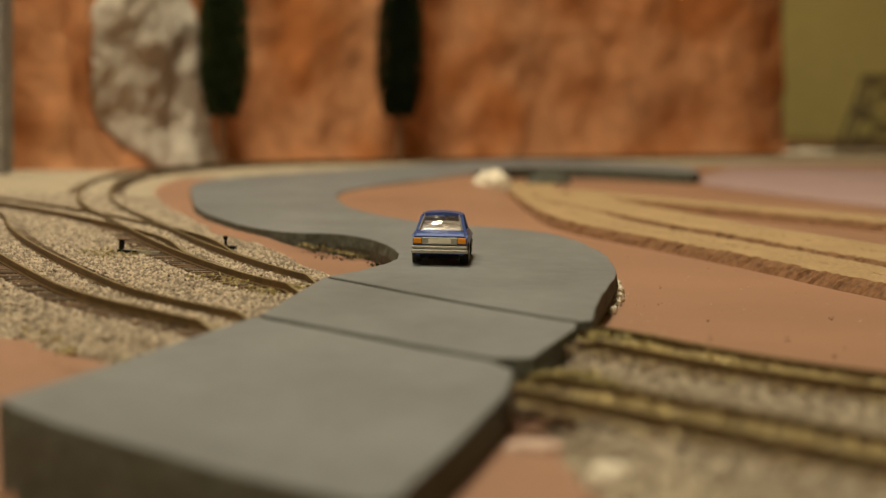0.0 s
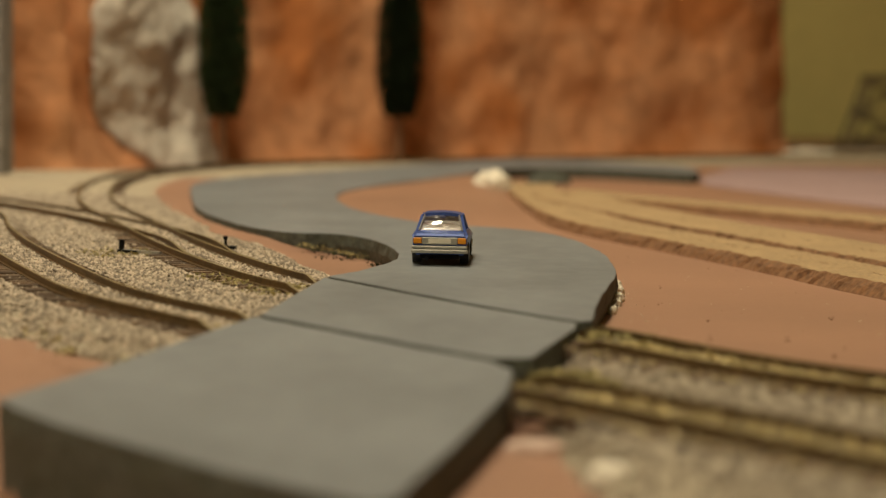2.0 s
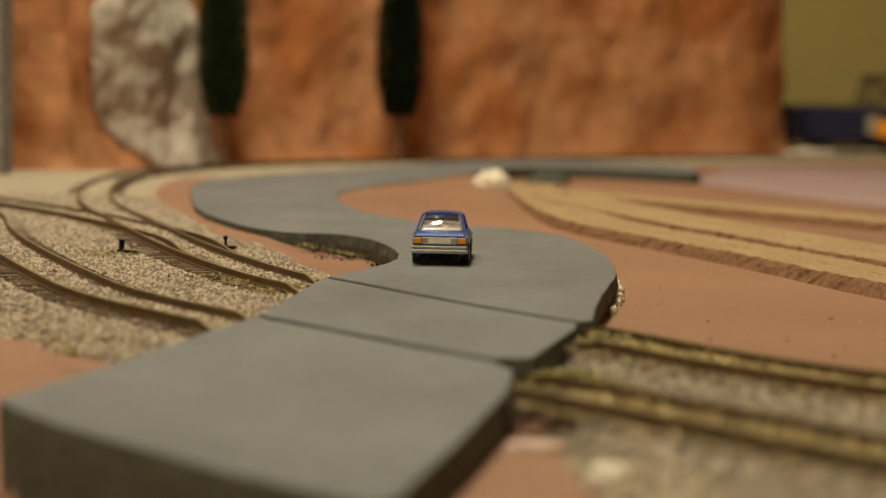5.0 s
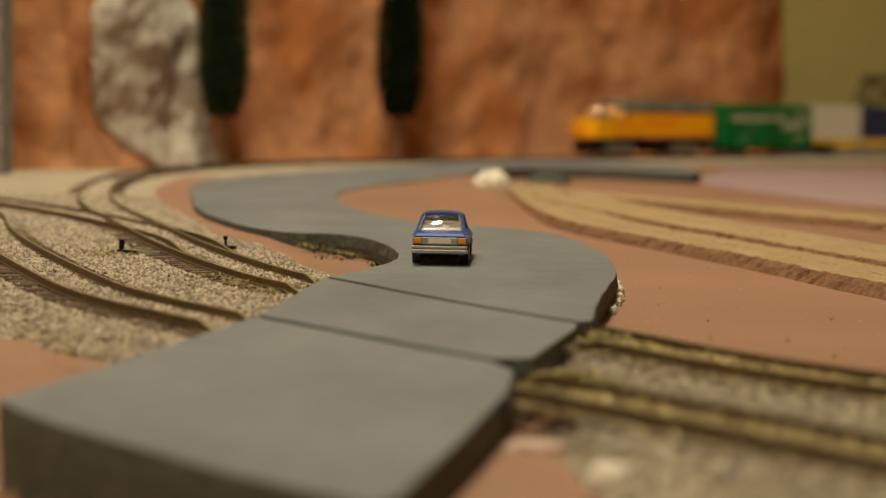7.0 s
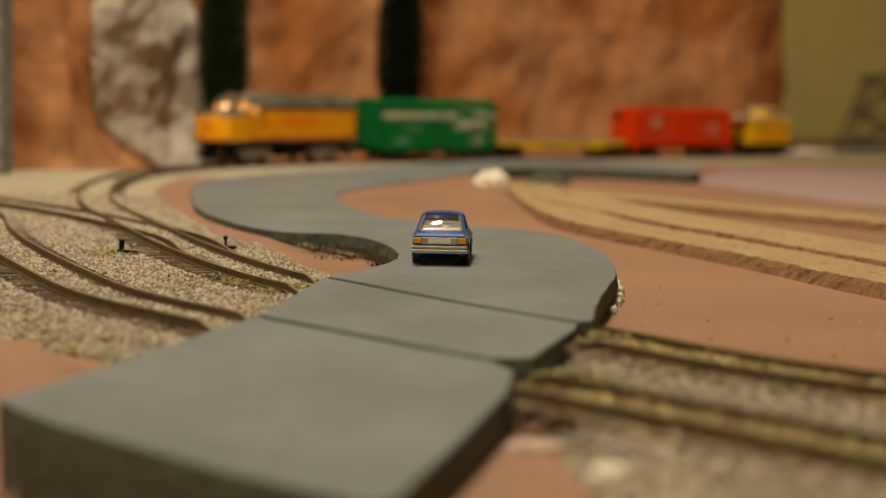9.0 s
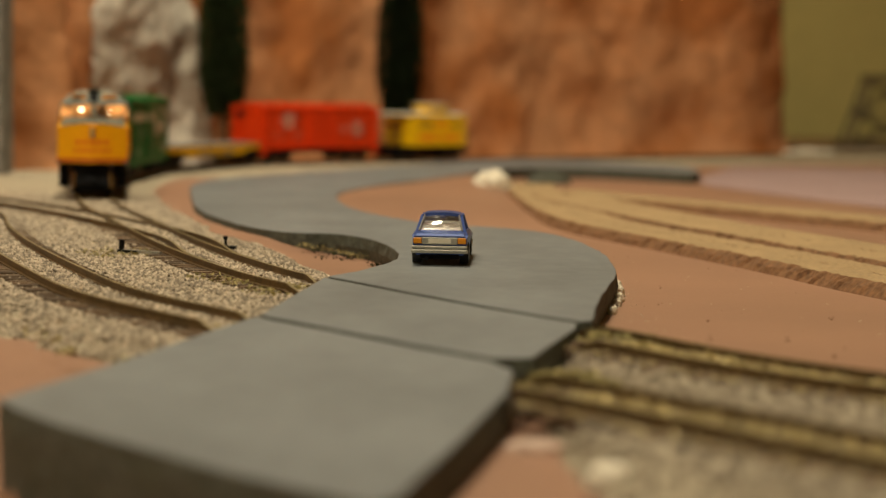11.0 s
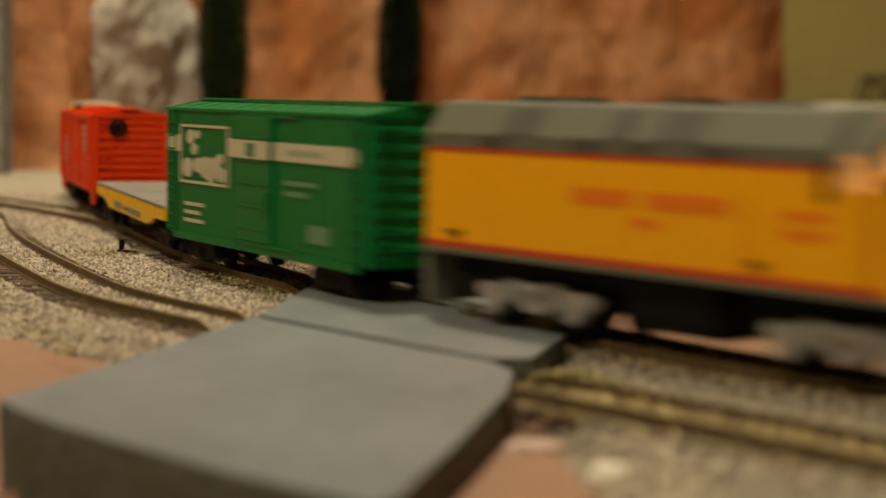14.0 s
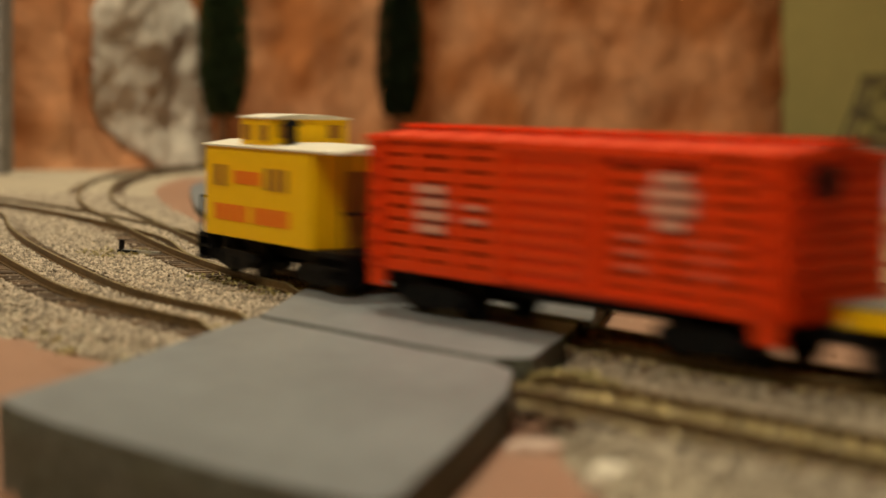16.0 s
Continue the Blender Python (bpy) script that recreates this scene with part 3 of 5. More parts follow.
# ---- trees ----
def cypress(x, y, height, r, seed, label):
    rng = random.Random(seed)
    thing = empty("cypress_tree", pose(x * MM, y * MM, 0))
    foot = 42.0
    bm = bmnew()
    cyl(bm, (0, 0, height * 0.45), (0, 0, 1), 4.2, height * 0.9, 10, 0.8)
    for k in range(7):
        a = k * 0.9
        beam(bm, (2 * math.cos(a), 2 * math.sin(a), 1.5), (8 * math.cos(a), 8 * math.sin(a), 0), 1.2)
    for k in range(40):
        z = foot + rng.random() * (height - foot - 20)
        a = rng.uniform(0, 6.28)
        q = r * 0.7
        beam(bm, (0, 0, z), (q * math.cos(a), q * math.sin(a), z + 7), 0.5, 4)
    part("trunk", bm, "trunk", thing)
    core = bmnew()
    cyl(core, (0, 0, foot + 14), (0, 0, 1), r * 0.45, 22, 14, r * 0.74)
    cyl(core, (0, 0, (foot + 25 + height) / 2 - 6), (0, 0, 1), r * 0.74, height - foot - 37, 14, r * 0.3)
    part("inner_foliage", core, "leaf", thing)
    v, f = [], []
    for k in range(9000):
        u = rng.random()
        z = foot + u * (height - foot)
        prof = min(1.0, 0.52 + 3.4 * u) * (1 - u ** 3.2) ** 0.7
        rad = r * prof * (0.35 + 0.70 * rng.random() ** 0.45) * (1 + 0.12 * math.sin(z * 0.09 + 3 * math.sin(z * 0.031)))
        a = rng.uniform(0, 6.283)
        c = Vector((rad * math.cos(a), rad * math.sin(a), z))
        d = Vector((math.cos(a), math.sin(a), rng.uniform(-0.3, 1.1))).normalized()
        side = d.cross(Vector((rng.uniform(-1, 1), rng.uniform(-1, 1), 1))).normalized()
        ln, w = rng.uniform(3, 6), rng.uniform(0.8, 1.6)
        n0 = len(v)
        v += [tuple(c - side * w), tuple(c + side * w), tuple(c + d * ln), tuple(c + d * ln * 0.4 + side.cross(d) * w)]
        f += [(n0, n0 + 1, n0 + 2), (n0, n0 + 3, n0 + 2), (n0 + 1, n0 + 3, n0 + 2)]
    crown = surface("crown", v, f, "leaf", False)
    crown.parent = thing
    tagged(thing, label, "tree", "cypress trees")


cypress(-191, 1568, 300, 18.5, 3, "tall dark green bottle-brush cypress before the grey rock")
cypress(-44, 1735, 320, 19.5, 4, "tall dark green bottle-brush cypress before the terracotta cliff")


# ---- small scenery ----
def lump(name, x, y, rx, ry, rz, mat, label, seed, z=0.0):
    bm = bmnew()
    bmesh.ops.create_icosphere(bm, subdivisions=4, radius=1.0)
    for v in bm.verts:
        k = 1 + 0.22 * noise.noise(v.co * 2.1 + Vector((seed, 0, 0))) + 0.10 * noise.noise(v.co * 6 + Vector((0, seed, 0)))
        v.co = Vector((v.co.x * rx * k, v.co.y * ry * k, max(v.co.z, -0.25) * rz * k))
    ob = part(name, bm, mat, None, "", True)
    ob.location = (x * MM, y * MM, (z + 0.2 * rz) * MM)
    return tagged(ob, label, "plaster lump", "plaster lumps")


lump("plaster_lump", 31, 1168, 12.5, 12, 10.5, "white", "off-white plaster lump at the edge of the road", 1, 3.2)
lump("plaster_lump", 27.2, 285, 4.2, 3.6, 3.2, "white", "small off-white plaster lump beside the ballast", 2, 0.8)
lump("plaster_lump", 17, 319, 5.8, 3.6, 1.5, "pink_plaster", "flat off-white plaster lump beside the road end", 3)
for k, (x, y, r) in enumerate(((57.6, 600, 1.5), (57.2, 592, 1.1), (56.6, 580, 1.6), (55.8, 571, 1.0), (54.5, 560, 1.5), (53.0, 548, 1.2), (51, 536, 0.9), (49.5, 527, 1.2))):
    lump("plaster_crumb", x - 0.2, y, r * 1.3, r * 2.2, r * 1.6, "white", "small white plaster crumb along the road edge", 10 + k)
lump("plaster_lump", 415, 2075, 34, 20, 9, "white", "pale plaster mound at the foot of the cliff", 6)
lump("dark_stone", 76, 1330, 15, 9, 6.5, "road_side", "dark stone heap beside the road", 7)


def scatter(name, label, mat, spots, size, seed, cat):
    rng = random.Random(seed)
    v, f = [], []
    for (x, y, r, n, z0) in spots:
        for k in range(n):
            a, q = rng.uniform(0, 6.28), r * math.sqrt(rng.random())
            c = Vector((x + q * math.cos(a), y + q * math.sin(a), z0 + rng.random() * 1.2))
            s = size * rng.uniform(0.5, 1.3)
            n0 = len(v)
            for w in range(4):
                v.append(tuple(c + Vector((rng.uniform(-1, 1), rng.uniform(-1, 1), rng.uniform(-0.6, 1))) * s))
            f += [(n0, n0 + 1, n0 + 2), (n0, n0 + 1, n0 + 3), (n0 + 1, n0 + 2, n0 + 3), (n0, n0 + 2, n0 + 3)]
    return tagged(surface(name, v, f, mat, False), label, cat, kind="stuff")


scatter("flock_tufts", "olive ground foam at the crossing edges", "flock",
        [(36, 428, 7, 260, 4), (24, 372, 6, 220, 4), (18, 356, 5, 200, 4), (45, 420, 6, 120, 4.5), (-50, 524, 9, 160, 4.5), (-44, 530, 5, 120, 5), (-70, 560, 9, 90, 4.6),
         (-116, 640, 14, 160, 4.6), (-52, 436, 6, 100, 4.5), (30, 352, 8, 150, 4.5), (22, 364, 4, 240, 5.4), (27, 368, 5, 240, 5.2), (31, 360, 5, 200, 5.0), (40, 432, 5, 240, 5.4), (46, 426, 5, 220, 5.4), (50, 415, 6, 160, 5.0), (-60, 545, 8, 120, 4.6), (-90, 417, 3, 22, 4), (-83, 402, 3, 22, 3.4), (-70, 392, 4, 26, 3), (-97, 430, 3, 18, 4)],
        0.9, 21, "ground foam")
tan_spots = []
for line, x0, y0 in ((MAIN, 40, 415), (SIDING, 24, 340)):
    at_s = s_near(line, x0, y0)
    for k in range(34):
        at, t = along(line, at_s + k * 5.0)
        n = np.array([-t[1], t[0]])
        tan_spots += [(*(at + n * o), 3.4, 46, 5.2) for o in (-4, 1, 5)] + [(*(at + n * 9.6), 1.2, 10, 6.2), (*(at - n * 7.0), 1.0, 9, 6.0), (*(at + n * 12.5), 2.6, 26, 4.8), (*(at - n * 11.5), 2.2, 16, 4.8)]
scatter("track_foam", "olive-tan ground foam between the rails past the crossing", "tan_foam", tan_spots, 0.62, 31, "ground foam")
scatter("pit_scrub", "dark green scrub in the hollow below the road", "leaf",
        [(-40, 690, 10, 40, 0), (-22, 660, 6, 40, 0), (-52, 703, 6, 30, 1)], 0.8, 22, "ground foam")
scatter("edge_scrub", "olive and pale flock on the road's side wall", "flock", [(-30 - 3 * k, 684 + 3.2 * k - 0.12 * k * k, 2.5, 22, 0.6 + 0.35 * k) for k in range(9)], 0.75, 25, "ground foam")
scatter("crumbs", "small dark crumbs on the board", "trunk",
        [(x, y, 0.6, 3, 0) for x, y in ((66, 548), (75, 510), (90, 470), (112, 520), (70, 470), (96, 440), (60, 640), (-48, 575), (-40, 590), (85, 430), (130, 470), (72, 600))], 0.5, 23, "crumb")


rng_specks = random.Random(41)
scatter("pale_specks", "tiny pale plaster specks strewn on the board", "white",
        [(rng_specks.uniform(50, 130), rng_specks.uniform(420, 720), 0.4, 1, 0) for _ in range(46)] + [(rng_specks.uniform(50, 62), rng_specks.uniform(480, 600), 0.6, 2, 0) for _ in range(30)], 0.32, 42, "speck")
scatter("dark_specks", "tiny dark specks strewn on the board", "trunk",
        [(rng_specks.uniform(50, 150), rng_specks.uniform(400, 760), 0.4, 1, 0) for _ in range(40)] + [(rng_specks.uniform(-62, -30), rng_specks.uniform(570, 640), 0.4, 1, 0.2) for _ in range(16)], 0.35, 43, "speck")


def lattice_tower(x, y):
    thing = empty("lattice_tower", pose(x * MM, y * MM, 0, 0, 0, 20))
    h, w0, w1 = 98, 72, 36
    legs = [(sx, sy) for sx in (-1, 1) for sy in (-1, 1)]
    for sx, sy in legs:
        part("leg", beam(bmnew(), (sx * w0, sy * 14, 0), (sx * w1, sy * 10, h), 3.2, 8), "steel", thing)
    for k in range(2):
        z0, z1 = h * k / 2, h * (k + 1) / 2
        a, b = w0 + (w1 - w0) * k / 2, w0 + (w1 - w0) * (k + 1) / 2
        for sy in (-12, 12):
            part("brace", beam(bmnew(), (-a, sy, z0), (b, sy, z1), 2.0), "steel", thing)
            part("brace", beam(bmnew(), (a, sy, z0), (-b, sy, z1), 2.0), "steel", thing)
            part("crossbar", beam(bmnew(), (-b, sy, z1), (b, sy, z1), 2.2), "steel", thing)
    part("cap", box(bmnew(), -w1 - 4, w1 + 4, -15, 15, h - 1, h + 6, 1.5), "steel", thing)
    part("footing", box(bmnew(), -w0 - 8, w0 + 8, -22, 22, 0, 9, 3), "steel", thing)
    tagged(thing, "dark steel lattice tower standing on the board", "tower")


lattice_tower(640, 2640)
small = part("dark_block", box(bmnew(), 262, 282, 1060, 1072, 0.9, 9, 1), "navy")
tagged(small, "small dark block lying on the lilac patch", "block")


# ---- rolling stock: x forward, z = 0 at the rail top ----
def wheelset(parent, x, r, mat="black"):
    bm = bmnew()
    cyl(bm, (x, 0, r), (0, 1, 0), 0.9, 19, 8)
    for s in (-1, 1):
        cyl(bm, (x, s * 8.4, r), (0, 1, 0), r, 2.2, 24)
        cyl(bm, (x, s * 7.3, r), (0, 1, 0), r + 0.55, 0.7, 24)
    part("wheelset", bm, mat, parent)


def freight_truck(thing, x):
    tr = part("truck", box(bmnew(), x - 2.2, x + 2.2, -11, 11, 4.2, 7.2, 0.4), "black", thing)
    for s in (-1, 1):
        prof = [(x - 14, 5.0), (x - 12, 7.0), (x - 5, 7.6), (x + 5, 7.6), (x + 12, 7.0), (x + 14, 5.0), (x + 11.5, 3.2), (x + 5, 2.0), (x - 5, 2.0), (x - 11.5, 3.2)]
        bm = prism(bmnew(), prof, "y", s * 11.0, s * 13.4)
        for jx in (-10.2, 10.2):
            cyl(bm, (x + jx, s * 13.2, 5.2), (0, 1, 0), 1.7, 1.6, 12)
        for k in (-1.6, 0, 1.6):
            cyl(bm, (x + k, s * 13.0, 4.2), (0, 0, 1), 0.8, 3.0, 8)
        part("sideframe", bm, "black", tr)
    for jx in (-10.2, 10.2):
        wheelset(tr, x + jx, 4.9)


def coupler(thing, x, sgn):
    bm = box(bmnew(), x, x + sgn * 9, -1.5, 1.5, 6.4, 9.2, 0.3)
    box(bm, x + sgn * 8, x + sgn * 13, -3.0, 1.6, 5.8, 9.8, 0.6)
    part("coupler", bm, "black", thing)


def ladder(thing, x, y, z0, z1, mat, w=6.5):
    bm = bmnew()
    o = 0.55 if y > 0 else -0.55
    for dx in (-w / 2, w / 2):
        beam(bm, (x + dx, y + o, z0), (x + dx, y + o, z1), 0.35, 6)
    for z in np.arange(z0 + 1.5, z1, 4.2):
        beam(bm, (x - w / 2, y + o, z), (x + w / 2, y + o, z), 0.32, 6)
    part("ladder", bm, mat, thing)


def end_ladder(thing, x, y, z0, z1, mat, w=6.0):
    bm = bmnew()
    for dy in (-w / 2, w / 2):
        beam(bm, (x, y + dy, z0), (x, y + dy, z1), 0.35, 6)
    for z in np.arange(z0 + 1.5, z1, 4.2):
        beam(bm, (x, y - w / 2, z), (x, y + w / 2, z), 0.32, 6)
    part("ladder", bm, mat, thing)


def print_bar(thing, x0, x1, side, y, z0, z1, mat, name="print", t=0.25):
    y0, y1 = (y, y + t) if side > 0 else (-y - t, -y)
    return part(name, box(bmnew(), x0, x1, y0, y1, z0, z1), mat, thing)


def print_word(thing, x0, x1, side, y, z0, z1, mat, n, name="lettering_bar"):
    """Lettering as plain bars of its size."""
    step = (x1 - x0) / n
    for k in range(n):
        if n > 6 and k == n // 2:
            continue
        print_bar(thing, x0 + k * step + step * 0.12, x0 + (k + 1) * step - step * 0.12, side, y, z0, z1, mat, name)


def boxcar(label, colour, trim, style, m=None):
    thing = empty("boxcar", m)
    tagged(thing, label, "freight car", "train cars")
    L, W, z0, z1 = 72.3, 15.4, 9.4, 49.2
    roof = [(-W - 0.6, z1 - 0.9), (W + 0.6, z1 - 0.9), (W + 0.6, z1), (6.0, z1 + 1.9), (-6.0, z1 + 1.9), (-W - 0.6, z1)]
    part("body", box(bmnew(), -L, L, -W, W, z0, z1 - 0.6, 0.4), colour, thing)
    bm = prism(bmnew(), roof, "x", -L - 0.8, L + 0.8)
    part("roof", bm, colour, thing)
    for k in range(12):
        x = -L + 3 + k * (2 * L - 6) / 11
        part("roof_rib", prism(bmnew(), [(-W + 0.6, z1 + 0.05), (-6, z1 + 1.8), (6, z1 + 1.8), (W - 0.6, z1 + 0.05), (W - 0.6, z1 + 0.4), (6, z1 + 2.15), (-6, z1 + 2.15), (-W + 0.6, z1 + 0.4)], "x", x - 0.5, x + 0.5), colour, thing)
    walkway = part("running_board", box(bmnew(), -L - 2, L + 2, -3.4, 3.4, z1 + 2.3, z1 + 3.1, 0.2), colour, thing)
    for s in (-1, 1):
        for y in (-2.2, 0, 2.2):
            part("plank_line", box(bmnew(), -L - 1.5, L + 1.5, y - 0.12, y + 0.12, z1 + 3.05, z1 + 3.22), colour, walkway) if s > 0 else None
        # sliding door with ribs, tracks, posts
        d = part("door", box(bmnew(), -13, 13, s * W, s * (W + 1.3), z0 + 1.6, z1 - 2.0, 0.25), colour, thing)
        for k in range(5):
            z = z0 + 5 + k * 6.6
            part("door_rib", box(bmnew(), -12, 12, s * (W + 1.2), s * (W + 1.7), z, z + 0.9, 0.2), colour, d)
        part("door_handle", beam(bmnew(), (11, s * (W + 1.9), 18), (11, s * (W + 1.9), 26), 0.4), colour, d)
        part("door_track", box(bmnew(), -14, 30, s * W, s * (W + 1.0), z0 + 0.4, z0 + 1.4), colour, thing)
        part("door_track", box(bmnew(), -14, 30, s * W, s * (W + 1.0), z1 - 1.9, z1 - 1.1), colour, thing)
        for k in range(9):
            for sg in (-1, 1):
                x = sg * (18 + k * 6.2)
                part("seam", box(bmnew(), x - 0.22, x + 0.22, s * W, s * (W + 0.22), z0 + 0.8, z1 - 1.2), colour, thing)
        part("side_sill", box(bmnew(), -L + 6, L - 6, s * (W - 1.2), s * (W + 0.5), z0 - 1.8, z0 + 0.5, 0.2), colour, thing)
        ladder(thing, L - 5.5, s * W, z0, z1, colour)
        ladder(thing, -L + 5.5, s * W, z0, z1, colour)
        if style == "stripe":
            print_bar(thing, -L + 0.5, -60.5, s, W + 0.25, 35.4, 40.6, trim, "stripe")
            print_bar(thing, -19.5, -13.2, s, W + 0.25, 35.2, 40.6, trim, "stripe")
            print_bar(thing, 13.2, 66, s, W + 0.25, 35.2, 40.4, trim, "stripe")
            print_bar(thing, -12.6, 12.6, s, W + 1.75, 35.2, 40.5, trim, "stripe", 0.3)
            print_bar(thing, -2.6, 2.6, s, W + 2.05, 35.8, 39.8, colour, "stripe_mark", 0.15)
            print_bar(thing, 22, 46, s, W + 0.5, 36.8, 38.6, "stripe_text", "stripe_mark", 0.04)
            for a, b, c, e in ((-60, -20, 43.2, 44.1), (-60, -20, 25.6, 26.5), (-60, -58.9, 25.6, 44.1), (-21.1, -20, 25.6, 44.1)):
                print_bar(thing, a, b, s, W + 0.24, c, e, trim, "emblem_border")
            for (ex, ez, er) in ((-51, 40.2, 2.6), (-45.5, 41.0, 1.5), (-53.5, 30.5, 3.4), (-48.0, 36.4, 2.0), (-45, 31.5, 2.6), (-38.5, 31.0, 3.8), (-31.0, 31.2, 3.6), (-27, 34.0, 1.8), (-26, 29.2, 2.6), (-34, 28.2, 2.2)):
                em = bmnew()
                cyl(em, (ex, s * (W + 0.3), ez), (0, 1, 0), er, 0.35, 14)
                bmesh.ops.scale(em, vec=(1.25, 1, 0.9), space=Matrix.Translation((-ex, 0, -ez)), verts=em.verts[:])
                part("emblem_mark", em, trim, thing)
            for k in range(3):
                print_bar(thing, -56, -40 - 3 * (k == 1), s, W + 0.22, 18.5 - k * 2.6, 19.7 - k * 2.6, trim, "lettering_bar", 0.12)
            for k in range(2):
                print_bar(thing, 20, 42 - 6 * k, s, W + 0.22, 28.5 - k * 3.0, 30.0 - k * 3.0, "green_print", "lettering_bar", 0.12)
            print_bar(thing, 36, 50, s, W + 0.22, 13.5, 18.5, "green_print", "lettering_bar", 0.12)
        elif style == "panel":
            print_bar(thing, 20, 40, s, W + 0.2, 16, 40, trim, "panel", 0.35)
        else:
            for k in range(3):
                print_bar(thing, -60, -38, s, W + 0.2, 34 - 3.4 * k, 36 - 3.4 * k, trim, "lettering_bar")
    for e in (-1, 1):
        for k in range(8):
            z = z0 + 3.5 + k * 4.3
            part("end_rib", prism(bmnew(), [(e * L, z), (e * (L + 1.3), z + 1.0), (e * (L + 1.3), z + 2.2), (e * L, z + 3.2)], "y", -W + 1.2, W - 1.2), colour, thing)
        end_ladder(thing, e * (L + 1.6), -e * 10.5, z0 + 1, z1 - 1, colour)
        coupler(thing, e * (L - 1), e)
        freight_truck(thing, e * 47)
    bw = bmnew()
    cyl(bw, (-L - 2.4, 7.5, 36), (1, 0, 0), 3.6, 0.8, 20)
    part("brake_wheel", bw, "black", thing)
    part("underframe", box(bmnew(), -L + 3, L - 3, -4.5, 4.5, 6.4, z0 + 0.2), "black", thing)
    bm = cyl(bmnew(), (8, 6.5, 6.8), (1, 0, 0), 2.4, 12, 14)
    part("brake_cylinder", bm, "black", thing)
    return thing


M["stripe_text"] = material("faded_print_on_cream", (0.34, 0.42, 0.27), 0.5)
M["green_print"] = material("faded_print_on_green", (0.12, 0.28, 0.15), 0.5)


def stock_car(label):
    thing = empty("stock_car")
    tagged(thing, label, "freight car", "train cars")
    L, W, z0, z1 = 70.2, 15.6, 11.0, 44.0
    c = "orange"
    # added dark block in the hollow car, standing in for shade behind the slats
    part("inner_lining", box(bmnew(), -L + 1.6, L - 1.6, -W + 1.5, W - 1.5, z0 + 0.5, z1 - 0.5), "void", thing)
    part("floor_frame", box(bmnew(), -L, L, -W, W, z0 - 0.6, z0 + 2.6, 0.25), c, thing)
    roof = [(-W - 0.7, z1 - 1.2), (W + 0.7, z1 - 1.2), (W + 0.7, z1 + 0.1), (5.0, z1 + 1.5), (-5.0, z1 + 1.5), (-W - 0.7, z1 + 0.1)]
    part("roof", prism(bmnew(), roof, "x", -L - 1.2, L + 1.2), c, thing)
    for k in range(11):
        x = -L + 3 + k * (2 * L - 6) / 10
        part("roof_rib", prism(bmnew(), [(-W, z1 + 0.1), (-5, z1 + 1.4), (5, z1 + 1.4), (W, z1 + 0.1), (W, z1 + 0.5), (5, z1 + 1.8), (-5, z1 + 1.8), (-W, z1 + 0.5)], "x", x - 0.5, x + 0.5), c, thing)
    board = part("running_board", box(bmnew(), -L - 2.5, L + 2.5, -3.8, 3.8, z1 + 2.0, z1 + 3.0, 0.2), c, thing)
    for y in (-1.3, 1.3):
        part("plank_line", box(bmnew(), -L - 2.2, L + 2.2, y - 0.12, y + 0.12, z1 + 2.95, z1 + 3.12), c, board)
    posts = [(-66.5, 3.7), (-50.5, 1.6), (-34, 1.6), (-18.2, 1.5), (18.2, 1.5), (34, 1.6), (50.5, 1.6), (66.5, 3.7)]
    nsl = 9
    pitch = (z1 - 1.4 - z0 - 2.6) / nsl
    for s in (-1, 1):
        for x, hw in posts:
            part("post", box(bmnew(), x - hw, x + hw, s * (W - 1.4), s * (W + 0.4), z0, z1 - 0.8, 0.15), c, thing)
        for k in range(nsl):
            z = z0 + 2.4 + k * pitch
            for a, b in ((-69, -17), (17, 69)):
                part("slat", box(bmnew(), a, b, s * (W - 1.3), s * W, z + 0.75, z + pitch, 0.12), c, thing)
        d = part("door", box(bmnew(), -16.4, 16.4, s * (W - 0.8), s * (W + 0.2), z0 + 1.5, z1 - 1.6, 0.15), c, thing)
        for k in range(nsl):
            z = z0 + 2.4 + k * pitch
            part("door_slat", box(bmnew(), -15.6, 15.6, s * (W + 0.1), s * (W + 0.7), z + 0.9, z + pitch - 0.2, 0.12), c, d)
        for x in (-15.4, 15.4):
            part("door_stile", box(bmnew(), x - 1.3, x + 1.3, s * (W + 0.1), s * (W + 1.3), z0 + 1.6, z1 - 1.8, 0.12), c, d)
        part("door_latch", beam(bmnew(), (13, s * (W + 1.5), 22), (13, s * (W + 1.5), 28), 0.5), c, d)
        part("door_rail", box(bmnew(), -17, 50, s * W, s * (W + 1.2), z1 - 2.2, z1 - 1.3, 0.1), c, thing)
        part("door_rail", box(bmnew(), -17, 50, s * W, s * (W + 1.0), z0 + 0.6, z0 + 1.5, 0.1), c, thing)
        for x in (-L + 3.5, L - 3.5):
            part("corner_step", box(bmnew(), x - 3.2, x + 3.2, s * (W - 1.3), s * (W + 0.3), z0 - 5, z0 - 0.4, 0.3), c, thing)
        ladder(thing, L - 4, s * (W + 0.3), z0 + 1, z1 - 1, c, 5.5)
        ladder(thing, -L + 4, s * (W + 0.3), z0 + 1, z1 - 1, c, 5.5)
        # worn shields and lines of lettering
        for k in range(4):
            print_bar(thing, -49 - (k % 2) * 0.6, -38 + (k in (1, 2)) * 1.2, s, W + 0.42, 20.0 + k * pitch + 0.9, 20.0 + k * pitch + 2.9, "pink_print", "lettering_bar")
        for k, (x0, x1) in enumerate(((35.5, 44), (32.5, 46.5), (32, 47), (34, 45))):
            z = z0 + 2.4 + (4 + k) * pitch
            print_bar(thing, x0, x1, s, W + 0.42, z + 0.8, z + pitch - 0.1, "pink_print", "lettering_bar")
